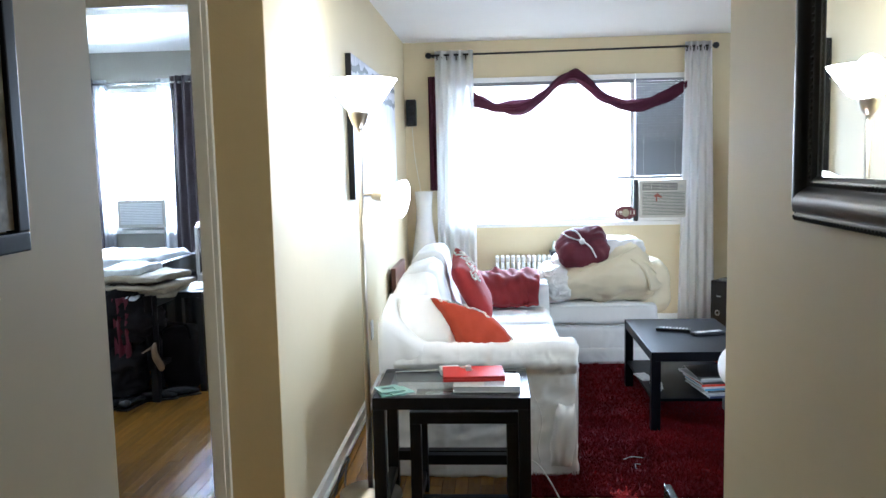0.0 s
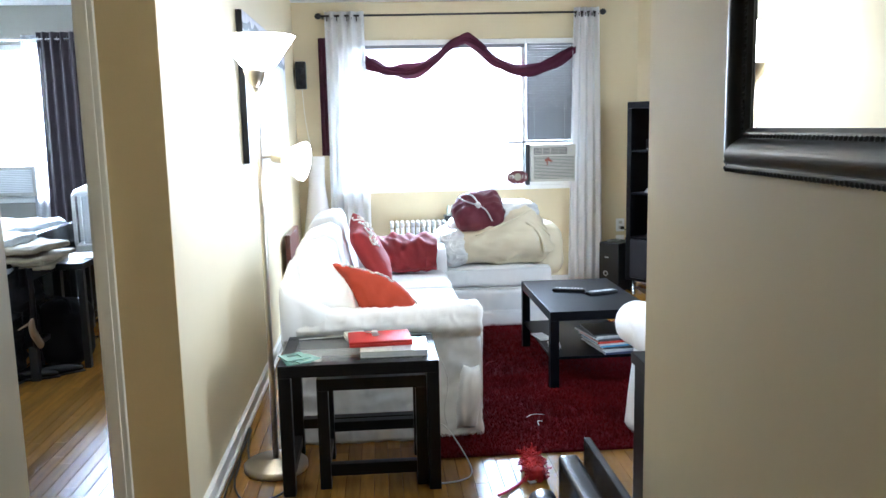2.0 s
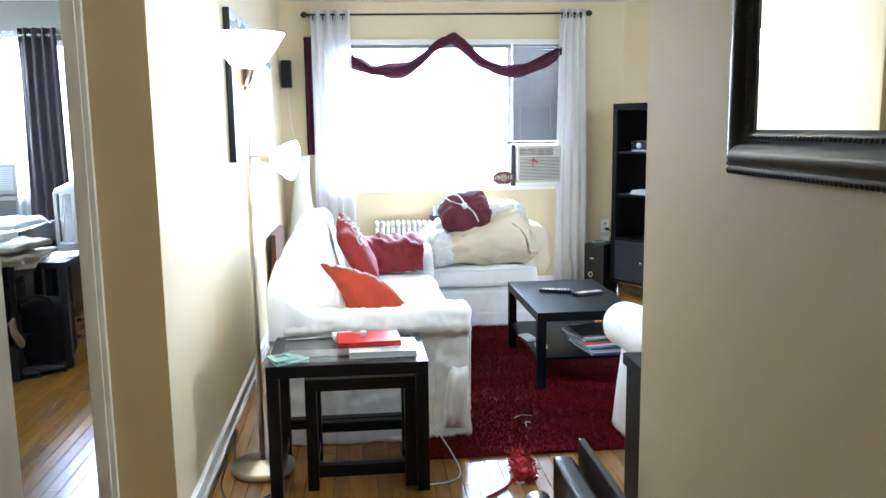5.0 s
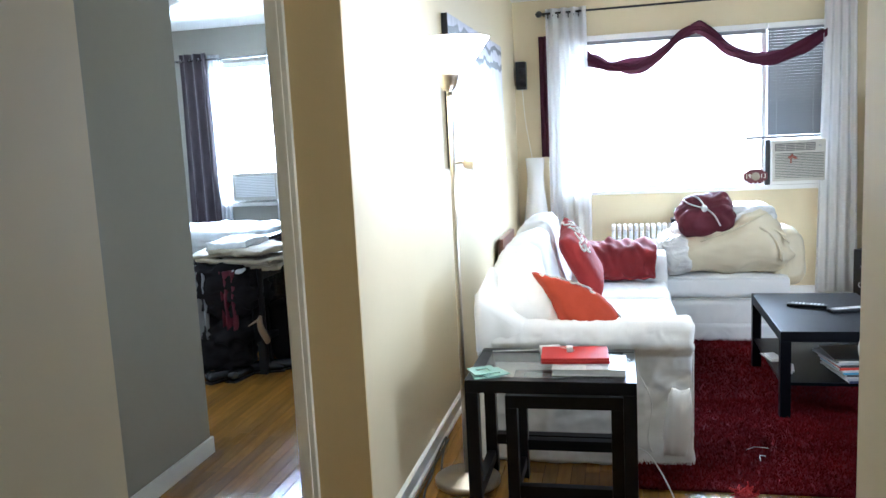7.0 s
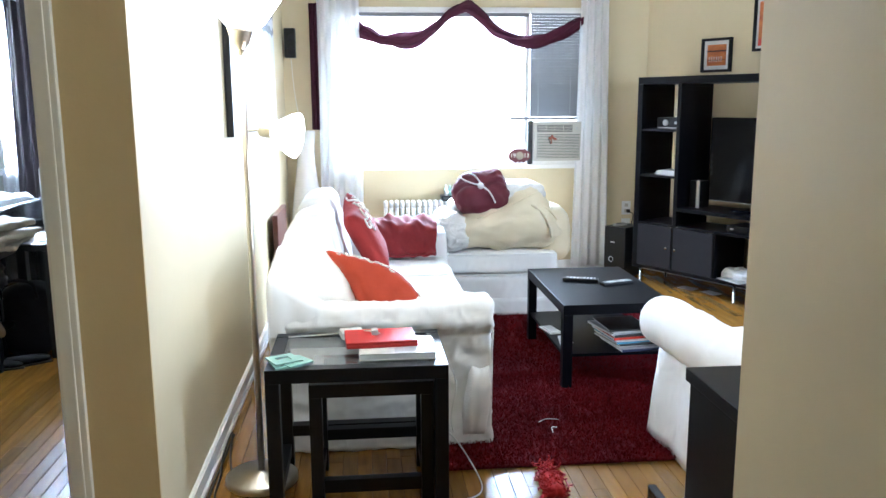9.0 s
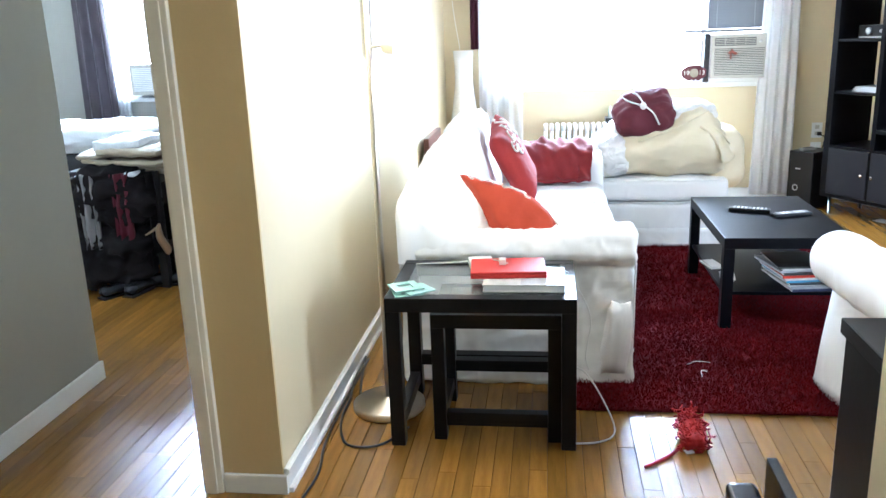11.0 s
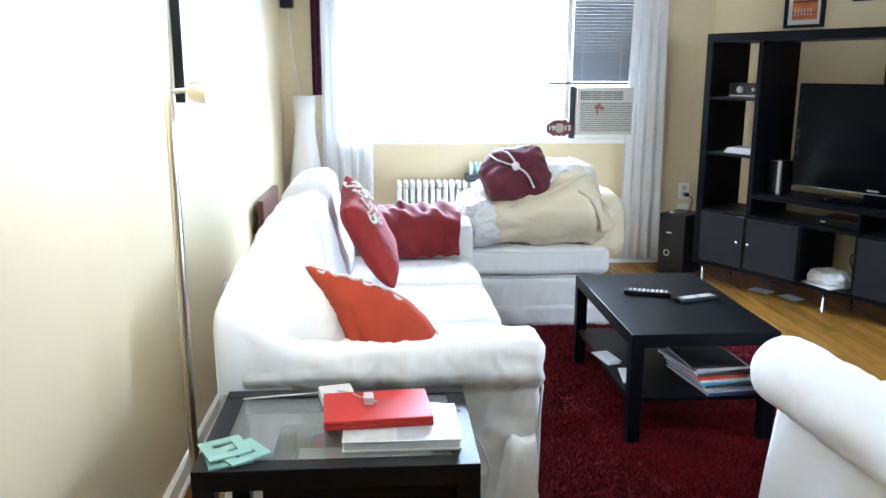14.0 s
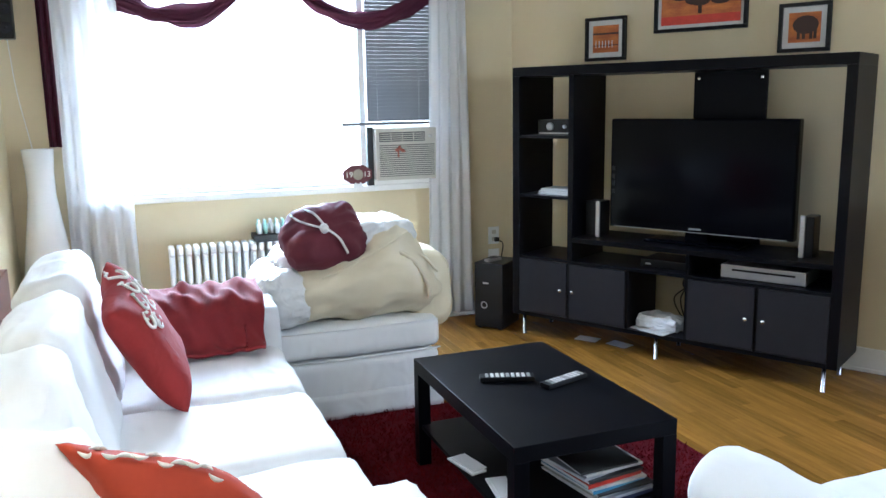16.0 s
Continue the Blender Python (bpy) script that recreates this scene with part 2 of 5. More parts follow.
STEEL = mat("brushed_nickel", (.62, .57, .48), .28, 1., dark=(.5, .46, .4), scale=20, stretch=(1, 1, .1))
CHROME = mat("dull_chrome", (.7, .7, .7), .25, 1.)
PLASTIC = mat("black_plastic", (.005, .005, .006), .32, spec=.28, dark=(.004, .004, .004), scale=20)
GLOSSY = mat("gloss_black", (.002, .002, .004), .12, dark=(.0015, .0015, .003), spec=.06)
BLACKW = mat("black_lacquer", (.0045, .0045, .005), .36, spec=.2, dark=(.009, .008, .008), scale=10, amount=.6, bump=.04)
GREYDOOR = mat("grey_door_panel", (.022, .022, .027), .5, spec=.14, dark=(.018, .018, .022), scale=12, bump=.04)
ACW = mat("cream_plastic", (.50, .48, .42), .45, dark=(.44, .42, .36), scale=9)
# painted shade for the gaps of the air conditioner's vent and grille
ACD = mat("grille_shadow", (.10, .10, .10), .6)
SHADE = mat("frosted_lamp_glass", (.9, .87, .8), .4, emit=(1, .93, .80), power=43.0)
CONE = mat("frosted_cone_glass", (.9, .87, .8), .4, emit=(1, .93, .80), power=13.0)
BULB = mat("lamp_bulb", (.9, .9, .9), .4, emit=(1, .86, .66), power=8)
CERAMIC = mat("white_ceramic", (.78, .78, .77), .22, dark=(.72, .72, .71), scale=10, coat=.3)
IRON = mat("radiator_enamel", (.80, .80, .79), .35, dark=(.72, .72, .70), scale=14, bump=.08)
CHERRY = mat("cherry_wood", (.10, .028, .018), .35, dark=(.06, .015, .01), scale=5, amount=.8, stretch=(1, 1, 6))
LAPTOP = mat("red_plastic", (.50, .035, .028), .5, dark=(.44, .028, .022), scale=8, spec=.25)
PAPER = mat("paper", (.74, .75, .76), .7, dark=(.62, .63, .66), scale=12)
MINT = mat("mint_glass", (.42, .70, .60), .15, dark=(.36, .62, .54), trans=.25)
SILVER = mat("silver_plastic", (.48, .48, .47), .35, .6, dark=(.4, .4, .4))
WHITEP = mat("white_plastic", (.78, .78, .77), .4)
CORD = mat("black_cord", (.012, .012, .012), .5)
WCORD = mat("white_cord", (.74, .74, .73), .5)
YARN = mat("red_yarn", (.46, .012, .012), .9, dark=(.20, .004, .005), scale=30, amount=.8, bump=.4, bscale=150)
FILM = glass("daylight_film", (.97, .98, .99), .36, .992, .003)
LINEN = mat("beige_linen", (.34, .29, .22), .9, dark=(.22, .19, .14), scale=9, amount=.7, bump=.25, bscale=60)
DUVET = mat("pale_grey_duvet", (.66, .68, .71), .9, dark=(.50, .52, .56), scale=7, amount=.7, bump=.2, bscale=40)
APPL = mat("white_applique", (.72, .68, .60), .9, dark=(.60, .56, .50), scale=20)
SATINW = mat("white_satin", (.74, .73, .70), .38, dark=(.66, .65, .62), scale=10, bump=.7, bscale=16, bdist=.02)
LEATHER = mat("black_leatherette", (.011, .011, .014), .25, spec=.35, dark=(.02, .02, .024), scale=8, bump=.1, bscale=120)
MATBOARD = mat("white_mat_board", (.70, .69, .66), .8)
SUNSET = mat("sunset_print", (.62, .20, .03), .5, dark=(.30, .06, .012), scale=9, amount=1., stretch=(1, 1, 4))
PRINTD = mat("dark_print_ink", (.05, .02, .012), .6)
SEPIA = mat("sepia_print", (.40, .34, .24), .5, dark=(.06, .045, .03), scale=9, amount=1.2)
MAGS = [mat("magazine_" + n, c, .3, dark=tuple(v * .7 for v in c), scale=30, amount=.8) for n, c in
        (("grey", (.45, .46, .50)), ("red", (.62, .05, .025)), ("blue", (.10, .34, .55)), ("white", (.66, .66, .64)), ("navy", (.04, .05, .12)), ("dark", (.05, .05, .05)))]


def painting_material():
    m = mat("abstract_painting", (.50, .48, .52), .5, dark=(.30, .29, .33), scale=3, amount=.9, stretch=(1, 6, 1.2), bump=.3, bscale=20)
    n, l = m.node_tree.nodes, m.node_tree.links
    p = n["Principled BSDF"]
    old = p.inputs["Base Color"].links[0].from_socket
    tc, wv, rp, mx = n.new("ShaderNodeTexCoord"), n.new("ShaderNodeTexWave"), n.new("ShaderNodeMapRange"), n.new("ShaderNodeMix")
    sx, up = n.new("ShaderNodeSeparateXYZ"), n.new("ShaderNodeMapRange")
    wv.bands_direction = 'Z'
    wv.inputs["Scale"].default_value, wv.inputs["Distortion"].default_value, wv.inputs["Detail Scale"].default_value = 3.2, 5, 1.5
    rp.inputs["From Min"].default_value, rp.inputs["From Max"].default_value = .62, .72
    up.inputs["From Min"].default_value, up.inputs["From Max"].default_value = .56, .62
    mul = n.new("ShaderNodeMath")
    mul.operation = 'MULTIPLY'
    mx.data_type = 'RGBA'
    mx.inputs["B"].default_value = (.05, .05, .055, 1)
    l.new(tc.outputs["Object"], wv.inputs["Vector"])
    l.new(tc.outputs["Object"], sx.inputs[0])
    l.new(sx.outputs["Z"], up.inputs[0])
    l.new(wv.outputs["Fac"], rp.inputs[0])
    l.new(rp.outputs[0], mul.inputs[0])
    l.new(up.outputs[0], mul.inputs[1])
    l.new(mul.outputs[0], mx.inputs["Factor"])
    l.new(old, mx.inputs["A"])
    l.new(mx.outputs["Result"], p.inputs["Base Color"])
    return m


PAINTING = painting_material()


# ---- soft shapes ----
def wobble(bm, amount, scale, seed=0, only=None):
    bm.normal_update()
    for v in bm.verts:
        if only is None or only(v.co):
            d = noise.noise(v.co * scale + Vector((seed, seed * .7, 0))) + .5 * noise.noise(v.co * scale * 2.7 + Vector((0, seed, 3)))
            v.co += v.normal * d * amount
    return bm


def soft(x0, x1, y0, y1, z0, z1, r=.05, cuts=10, amount=.006, scale=7, seed=0):
    bm = bmesh.new()
    bmesh.ops.create_cube(bm, size=1)
    bmesh.ops.subdivide_edges(bm, edges=bm.edges[:], cuts=cuts, use_grid_fill=True)
    lo, hi = Vector((x0, y0, z0)), Vector((x1, y1, z1))
    mid, half = (lo + hi) / 2, (hi - lo) / 2
    r = min(r, *half)
    for v in bm.verts:
        # crowd the grid towards the edges, then round them
        q = Vector([math.copysign(1 - (1 - min(1, abs(c * 2))) ** 1.4, c) for c in v.co])
        p = Vector([q[i] * half[i] for i in range(3)])
        inner = Vector([max(-half[i] + r, min(half[i] - r, p[i])) for i in range(3)])
        d = p - inner
        v.co = mid + (inner + d.normalized() * r if d.length > 1e-6 else p)
    return wobble(bm, amount, scale, seed)


def pillow(w, h, t, n=20, amount=.006, seed=0, scale=9):
    """A stuffed pillow lying in its own xy plane."""
    bm = bmesh.new()
    sides = []
    for s in (1, -1):
        grid = []
        for i in range(n + 1):
            row = []
            for j in range(n + 1):
                u, v = i / n * 2 - 1, j / n * 2 - 1
                u, v = math.sin(u * math.pi / 2), math.sin(v * math.pi / 2)
                pull = 1 - .07 * (1 - abs(v) ** 2) * abs(u) ** 3
                pull2 = 1 - .07 * (1 - abs(u) ** 2) * abs(v) ** 3
                z = t / 2 * max(0, (1 - u ** 4) * (1 - v ** 4)) ** .5
                edge = (i in (0, n)) or (j in (0, n))
                if s == -1 and edge:
                    row.append(sides[0][i][j])
                else:
                    row.append(bm.verts.new((w / 2 * u * pull, h / 2 * v * pull2, s * z)))
            grid.append(row)
        sides.append(grid)
        for i in range(n):
            for j in range(n):
                f = (grid[i][j], grid[i + 1][j], grid[i + 1][j + 1], grid[i][j + 1])
                bm.faces.new(f if s == 1 else f[::-1])
    return wobble(bm, amount, scale, seed)


def extrude(profile, x0, x1, n=14, amount=0., scale=7, seed=0):
    """A closed outline of (y, z) drawn out along x, with rounded ends."""
    bm = bmesh.new()
    cy, cz = sum(p[0] for p in profile) / len(profile), sum(p[1] for p in profile) / len(profile)
    rings = []
    for i in range(n + 1):
        x = x0 + (x1 - x0) * i / n
        rings.append([bm.verts.new((x, y, z)) for y, z in profile])
    for e, s in ((rings[0], -1), (rings[-1], 1)):
        inner = [bm.verts.new((v.co.x + s * .012, cy + (v.co.y - cy) * .955, cz + (v.co.z - cz) * .97)) for v in e]
        rings.insert(0, inner) if s < 0 else rings.append(inner)
    k = len(profile)
    for a, b in zip(rings, rings[1:]):
        for j in range(k):
            bm.faces.new((a[j], a[(j + 1) % k], b[(j + 1) % k], b[j]))
    bm.faces.new(rings[0][::-1]), bm.faces.new(rings[-1])
    bmesh.ops.recalc_face_normals(bm, faces=bm.faces[:])
    return wobble(bm, amount, scale, seed) if amount else bm


def fold_sheet(x0, x1, z0, z1, y, amp, folds, n=60, rows=14, flare=0., seed=0, thick=.004, lean=0.):
    """A hanging cloth with upright folds."""
    bm = bmesh.new()
    layers = []
    for off in (0, thick):
        grid = []
        for i in range(rows + 1):
            f = i / rows
            row = []
            for j in range(n + 1):
                u = j / n
                xc = (x0 + x1) / 2 + lean * f
                wd = (x1 - x0) * (1 + flare * f)
                x = xc + (u - .5) * wd
                a = amp * (1 + .25 * noise.noise(Vector((u * 5, f * 2, seed))))
                yy = y + off + a * math.sin(u * folds * math.tau + .8 * noise.noise(Vector((u * 3, f * 1.5, seed + 9)))) + .4 * amp * noise.noise(Vector((u * 9, f * 3, seed + 4)))
                row.append(bm.verts.new((x, yy, z1 + (z0 - z1) * f)))
            grid.append(row)
        layers.append(grid)
    a, b = layers
    for i in range(rows):
        for j in range(n):
            bm.faces.new((a[i][j], a[i][j + 1], a[i + 1][j + 1], a[i + 1][j]))
            bm.faces.new((b[i][j], b[i + 1][j], b[i + 1][j + 1], b[i][j + 1]))
        for j in (0, n):
            f = (a[i][j], a[i + 1][j], b[i + 1][j], b[i][j])
            bm.faces.new(f if j == 0 else f[::-1])
    for j in range(n):
        bm.faces.new((a[0][j], b[0][j], b[0][j + 1], a[0][j + 1]))
        bm.faces.new((a[rows][j], a[rows][j + 1], b[rows][j + 1], b[rows][j]))
    return bm


def rot(bm, m):
    bm.transform(m)
    return bm


def frame_bars(w, h, bar, d, bevel=.003):
    """Four bars of a picture frame in the xz plane, as separate meshes; front towards -y."""
    return [box(0, w, -d, 0, 0, bar, bevel), box(0, w, -d, 0, h - bar, h, bevel), box(0, bar, -d, 0, bar, h - bar, bevel), box(w - bar, w, -d, 0, bar, h - bar, bevel)]


def spline(points, n=8):
    pts = [Vector(p) for p in points]
    pts = [pts[0] * 2 - pts[1]] + pts + [pts[-1] * 2 - pts[-2]]
    out = []
    for a, b, c, d in zip(pts, pts[1:], pts[2:], pts[3:]):
        for i in range(n):
            t = i / n
            out.append(.5 * ((2 * b) + (c - a) * t + (2 * a - 5 * b + 4 * c - d) * t * t + (3 * b - a - 3 * c + d) * t ** 3))
    return out + [pts[-2]]


def lettering(text, size, at, material, parent, name="lettering"):
    cu = bpy.data.curves.new("text", 'FONT')
    cu.body, cu.size, cu.extrude, cu.align_x, cu.align_y = text, size, .0008, 'CENTER', 'CENTER'
    tmp = new("text", cu)
    me = bpy.data.meshes.new_from_object(tmp)
    bpy.data.objects.remove(tmp)
    bpy.data.curves.remove(cu)
    me.materials.append(material)
    ob = new(name, me)
    ob.parent, ob.matrix_basis = parent, at
    return ob


# ---- trim, windows ----
def baseboard(a, b, label="white painted baseboard"):
    """Along the floor from a to b, proud on the left of that line."""
    a, b = Vector((*a, 0)), Vector((*b, 0))
    L = (b - a).length
    bm = box(0, L, 0, .014, 0, .085, .004)
    box(0, L, 0, .020, .066, .082, .004, bm=bm)
    box(0, L, 0, .028, 0, .018, .004, bm=bm)
    bm.transform(Matrix.Translation(a) @ Matrix.Rotation(math.atan2(b.y - a.y, b.x - a.x), 4, 'Z'))
    structure("baseboard", bm, WHITE, label, "baseboard")


baseboard((.002, YW), (.002, -.0))
structure("baseboard", box(-.195, .016, -.014, -.002, 0, .066, .003), WHITE, "white painted baseboard on the partition end", "baseboard")
structure("baseboard", box(-1.098, -1.082, -1.6, .835, 0, .082, .004), WHITE, "white painted baseboard on the grey wall", "baseboard")
baseboard((3.05, YW - .002), (.03, YW - .002))
bm = box(.0, 3.84, -.018, -.002, 0, .13, .004)
box(.0, 3.84, -.026, -.002, 0, .02, .004, bm=bm)
bm.transform(DIAG)
structure("baseboard", bm, WHITE, "white painted baseboard on the slanting wall", "baseboard")
bm = box(-.264, -.198, -.020, -.002, 0, 2.15, .004)
box(-.257, -.216, -.026, -.018, 0, 2.14, .004, bm=bm)
box(-1.10, -.264, -.020, -.002, 2.08, 2.15, .004, bm=bm)
structure("trim_doorway", bm, TRIM, "cream painted casing of the bedroom doorway", "door casing")
structure("trim_jamb", box(-.215, -.198, -.002, .125, 0, 2.08, .002), TRIM, "cream painted door jamb", "door jamb")


def window(name, x0, x1, z0, z1, splits, label):
    w = tagged(new(name), label, "window", kind="structure")
    bm = box(x0, x1, YW + .02, YW + .09, z1 - .05, z1, .004)
    for z in (z0,):
        box(x0, x1, YW + .02, YW + .09, z, z + .05, .004, bm=bm)
    for x in (x0, x1 - .05):
        box(x, x + .05, YW + .02, YW + .09, z0 + .05, z1 - .05, .004, bm=bm)
    part("window_frame", bm, WHITE, w)
    xs = [x0 + .05, *splits, x1 - .05]
    for s in splits:
        part("mullion", box(s - .02, s + .02, YW + .03, YW + .08, z0 + .05, z1 - .05, .004), WHITE, w)
    for a, b in zip(xs, xs[1:]):
        pane = part("pane", box(a, b, YW + .054, YW + .06, z0 + .05, z1 - .05), GLASS, w)
        pane.visible_shadow = False
    part("window_sill", box(x0 - .03, x1 + .03, YW - .055, YW + .02, z0 - .035, z0 + .003, .006), WHITE, w, "white painted sill")
    return w


window("window_1", .40, 2.60, .935, 2.25, (2.05,), "wide white-framed living room window, glaring with daylight")
window("window_2", -2.85, -1.75, .935, 2.25, (-2.3,), "white-framed bedroom window, glaring with daylight")
w3 = tagged(new("window_3"), "white-framed side window of the living room", "window", kind="structure")
bm = box(5.02, 5.05, -.85, .55, .93, .98, .004)
box(5.02, 5.05, -.85, .55, 2.20, 2.25, .004, bm=bm)
box(5.02, 5.05, -.85, -.80, .98, 2.20, .004, bm=bm)
box(5.02, 5.05, .50, .55, .98, 2.20, .004, bm=bm)
part("window_frame", bm, WHITE, w3)
part("window_sill", box(4.94, 5.02, -.88, .58, .895, .934, .006), WHITE, w3)
bm = box(-9, 9, 8.0, 8.1, -4, 8)
tagged(part("backdrop", bm, GLOW), "glaring white daylight outside the windows", "backdrop", kind="structure")
bm = box(-9, 9, YW + .5, 8.0, -.3, -.2)
structure("ground", bm, MATBOARD, "pale ground outside", "ground")

# blinds: a short one over the right light, a headrail over the whole window
bl = thing("venetian_blind", (0, 0, 0), "half-lowered white venetian blind, slats greyed for the daylight behind", "blind")
part("headrail", box(2.07, 2.57, YW - .03, YW + .01, 2.21, 2.245, .003), WHITE, bl)
k = 0
z = 2.19
while z > 1.35:
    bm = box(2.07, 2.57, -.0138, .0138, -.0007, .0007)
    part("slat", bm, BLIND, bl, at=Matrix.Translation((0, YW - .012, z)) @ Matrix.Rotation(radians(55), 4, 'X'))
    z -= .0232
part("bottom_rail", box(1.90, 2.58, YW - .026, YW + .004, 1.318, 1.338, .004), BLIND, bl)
for x in (2.14, 2.42):
    part("cord", tube([(x, YW - .012, 1.34), (x, YW - .012, 2.21)], .0012, sides=5), WCORD, bl)
bl2 = thing("raised_blind", (0, 0, 0), "raised white blind under the window head, slats greyed for backlight", "blind")
part("headrail", box(.43, 2.05, YW - .03, YW + .01, 2.205, 2.245, .003), WHITE, bl2)
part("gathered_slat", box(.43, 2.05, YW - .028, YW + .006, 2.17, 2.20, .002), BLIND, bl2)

# curtain rod, curtains, scarf
rd = thing("curtain_rod", (0, 0, 0), "thin dark metal curtain rod with round finials", "curtain rod")
part("rod", tube([(.24, YW - .09, 2.447), (2.74, YW - .09, 2.462)], .009), CORD, rd, smooth=True)
for x, z in ((.235, 2.447), (2.745, 2.462)):
    part("finial", lathe([(.004, -.03), (.022, -.018), (.028, 0), (.022, .018), (.004, .03)], 14), CORD, rd, smooth=True, at=pose(x, YW - .09, z, 0, 90, 0))
for x, z in ((.27, 2.447), (2.70, 2.462)):
    part("bracket", box(x - .008, x + .008, YW - .09, YW, z - .012, z + .006, .002), CORD, rd)


def curtain(x0, x1, z0, z1, y, folds, material, label, flare=.1, seed=0, amp=.026, lean=0., rings=None, group=""):
    c = thing("curtain", ((x0 + x1) / 2, y, 0), label, "curtain", group)
    part("panel", fold_sheet(x0 - (x0 + x1) / 2, x1 - (x0 + x1) / 2, z0, z1, 0, amp, folds, flare=flare, seed=seed, lean=lean), material, c, smooth=True)
    if rings:
        n = int(folds * 2)
        for i in range(n):
            x = (x0 - x1) / 2 + (i + .5) * (x1 - x0) / n
            pts = [(x, .021 * math.cos(a), z1 - .06 + .021 * math.sin(a)) for a in [k * math.tau / 12 for k in range(12)]]
            part("grommet", tube(pts, .004, sides=6, closed=True), rings, c, smooth=True)
    return c


curtain(.29, .63, .05, 2.485, YW - .095, 4, SHEER, "white cotton curtain hanging beside the window", flare=.05, seed=1, rings=CORD, group="living room curtains")
curtain(2.48, 2.71, .05, 2.50, YW - .10, 4, SHEER, "white cotton curtain with deep folds beside the blind", flare=.4, seed=5, amp=.020, rings=CORD, group="living room curtains")


def swag(path, drop, label):
    """A cloth scarf draped along a path: several slack ropes of cloth side by side."""
    t = thing("scarf", (0, 0, 0), label, "window scarf")
    pts = spline(path, 12)
    n = 18
    for s, (lift, deep, size) in enumerate(((.022, .012, .85), (-.020, -.012, 1.), (.0, .02, .7))):
        bm = bmesh.new()
        rows = []
        for i, p in enumerate(pts):
            f = i / (len(pts) - 1)
            w = drop * size * (.50 + .45 * abs(noise.noise(Vector((f * 6, 2 + s * 5, 1)))) + .15 * math.sin(f * 23 + s * 2))
            off = Vector((0, deep * math.cos(f * 13 + s), lift * math.sin(f * 17 + s * 2.1) + .014 * noise.noise(Vector((f * 14, s * 3, 4)))))
            row = []
            for j in range(n):
                a = j / n * math.tau
                rr = 1 + .35 * math.sin(a * 4 + f * 21 + s) + .3 * noise.noise(Vector((math.cos(a) * 2, math.sin(a) * 2, f * 16 + s)))
                row.append(bm.verts.new(p + off + Vector((0, .020 * math.cos(a) * rr, w * .5 * math.sin(a) * rr))))
            rows.append(row)
        for a, b in zip(rows, rows[1:]):
            for j in range(n):
                bm.faces.new((a[j], a[(j + 1) % n], b[(j + 1) % n], b[j]))
        bm.faces.new(rows[0][::-1]), bm.faces.new(rows[-1])
        part("drape", bm, SCARF, t, smooth=True)
    for k in range(3):
        part("loop", tube(spline([(.60 + .02 * k, path[0][1], 2.14 - .05 * k), (.66, path[0][1] - .006, 2.09 - .04 * k), (.76 + .03 * k, path[0][1] + .006, 2.02 - .02 * k), (.88, path[0][1], 1.985)], 6), [.006 + .006 * abs(math.sin(q * .5 + k)) for q in range(19)], sides=7), SCARF, t, smooth=True)
    return t


ys = YW - .066
sw = swag([(.60, ys, 2.06), (.66, ys, 2.03), (.80, ys, 1.975), (.94, ys, 1.965), (1.10, ys, 2.00), (1.26, ys, 2.09), (1.38, ys, 2.18), (1.50, ys, 2.225), (1.62, ys, 2.17), (1.78, ys, 2.06), (1.95, ys, 1.985), (2.10, ys, 1.965), (2.25, ys, 1.99), (2.38, ys, 2.06), (2.50, ys, 2.14)], .13, "wine-red sheer scarf swagged across the window")
bm = fold_sheet(-.035, .03, 1.25, 2.26, 0, .018, 2, n=20, seed=3)
part("tail", bm, SCARF, sw, smooth=True, at=pose(.262, YW - .12, 0))

# ---- window sill things ----
ac = thing("air_conditioner", (2.09, YW - .10, .94), "cream window air conditioner with a louvred front", "air conditioner")
part("body", box(0, .41, .01, .40, .03, .36, .012), ACW, ac)
part("front_panel", box(.0, .41, -.012, .012, .03, .36, .010), ACW, ac)
# vent and grille backing are dark sheets standing in for shade behind the slats
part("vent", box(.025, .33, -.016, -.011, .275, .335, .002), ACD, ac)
for i in range(4):
    part("louvre", box(.03, .325, -.022, -.014, .283 + i * .013, .288 + i * .013, .0015), ACW, ac)
for i in range(3):
    part("divider", box(.10 + i * .075, .104 + i * .075, -.021, -.014, .277, .333), ACW, ac)
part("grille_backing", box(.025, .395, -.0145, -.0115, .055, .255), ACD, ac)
for i in range(15):
    part("grille_slat", box(.025, .395, -.020, -.013, .060 + i * .013, .0675 + i * .013, .0015), ACW, ac)
part("knob", lathe([(.011, 0), (.011, .012), (.006, .014)], 12, cap=True), SILVER, ac, at=pose(.365, -.012, .305, 90))
part("side_gasket", box(-.045, -.006, .02, .06, .0, .37, .002), CORD, ac, "black foam gasket")
orn = thing("ornament", (2.24, YW - .135, 1.16), "small red and brown hanging ornament on the air conditioner", "ornament")
TERRA = mat("terracotta_cloth", (.30, .10, .07), .8, dark=(.20, .06, .04), scale=40)
for x, z, a, w in ((-.012, .006, 25, .034), (.014, .004, -30, .036), (.0, .018, 80, .024), (.030, -.006, 10, .022)):
    part("petal", rot(pillow(w, w * .6, .010, 8, .003, 3), Matrix.Translation((x, 0, z)) @ Matrix.Rotation(radians(90), 4, 'X') @ Matrix.Rotation(radians(a), 4, 'Z')), TERRA, orn)
part("tail", box(-.012, -.002, -.004, .004, -.045, 0, .002), TERRA, orn)
sl = thing("sill_board", (2.07, YW - .05, .94), "white board packed under the air conditioner", "board")
part("board", box(0, .45, -.005, .09, 0, .028, .004), WHITE, sl)
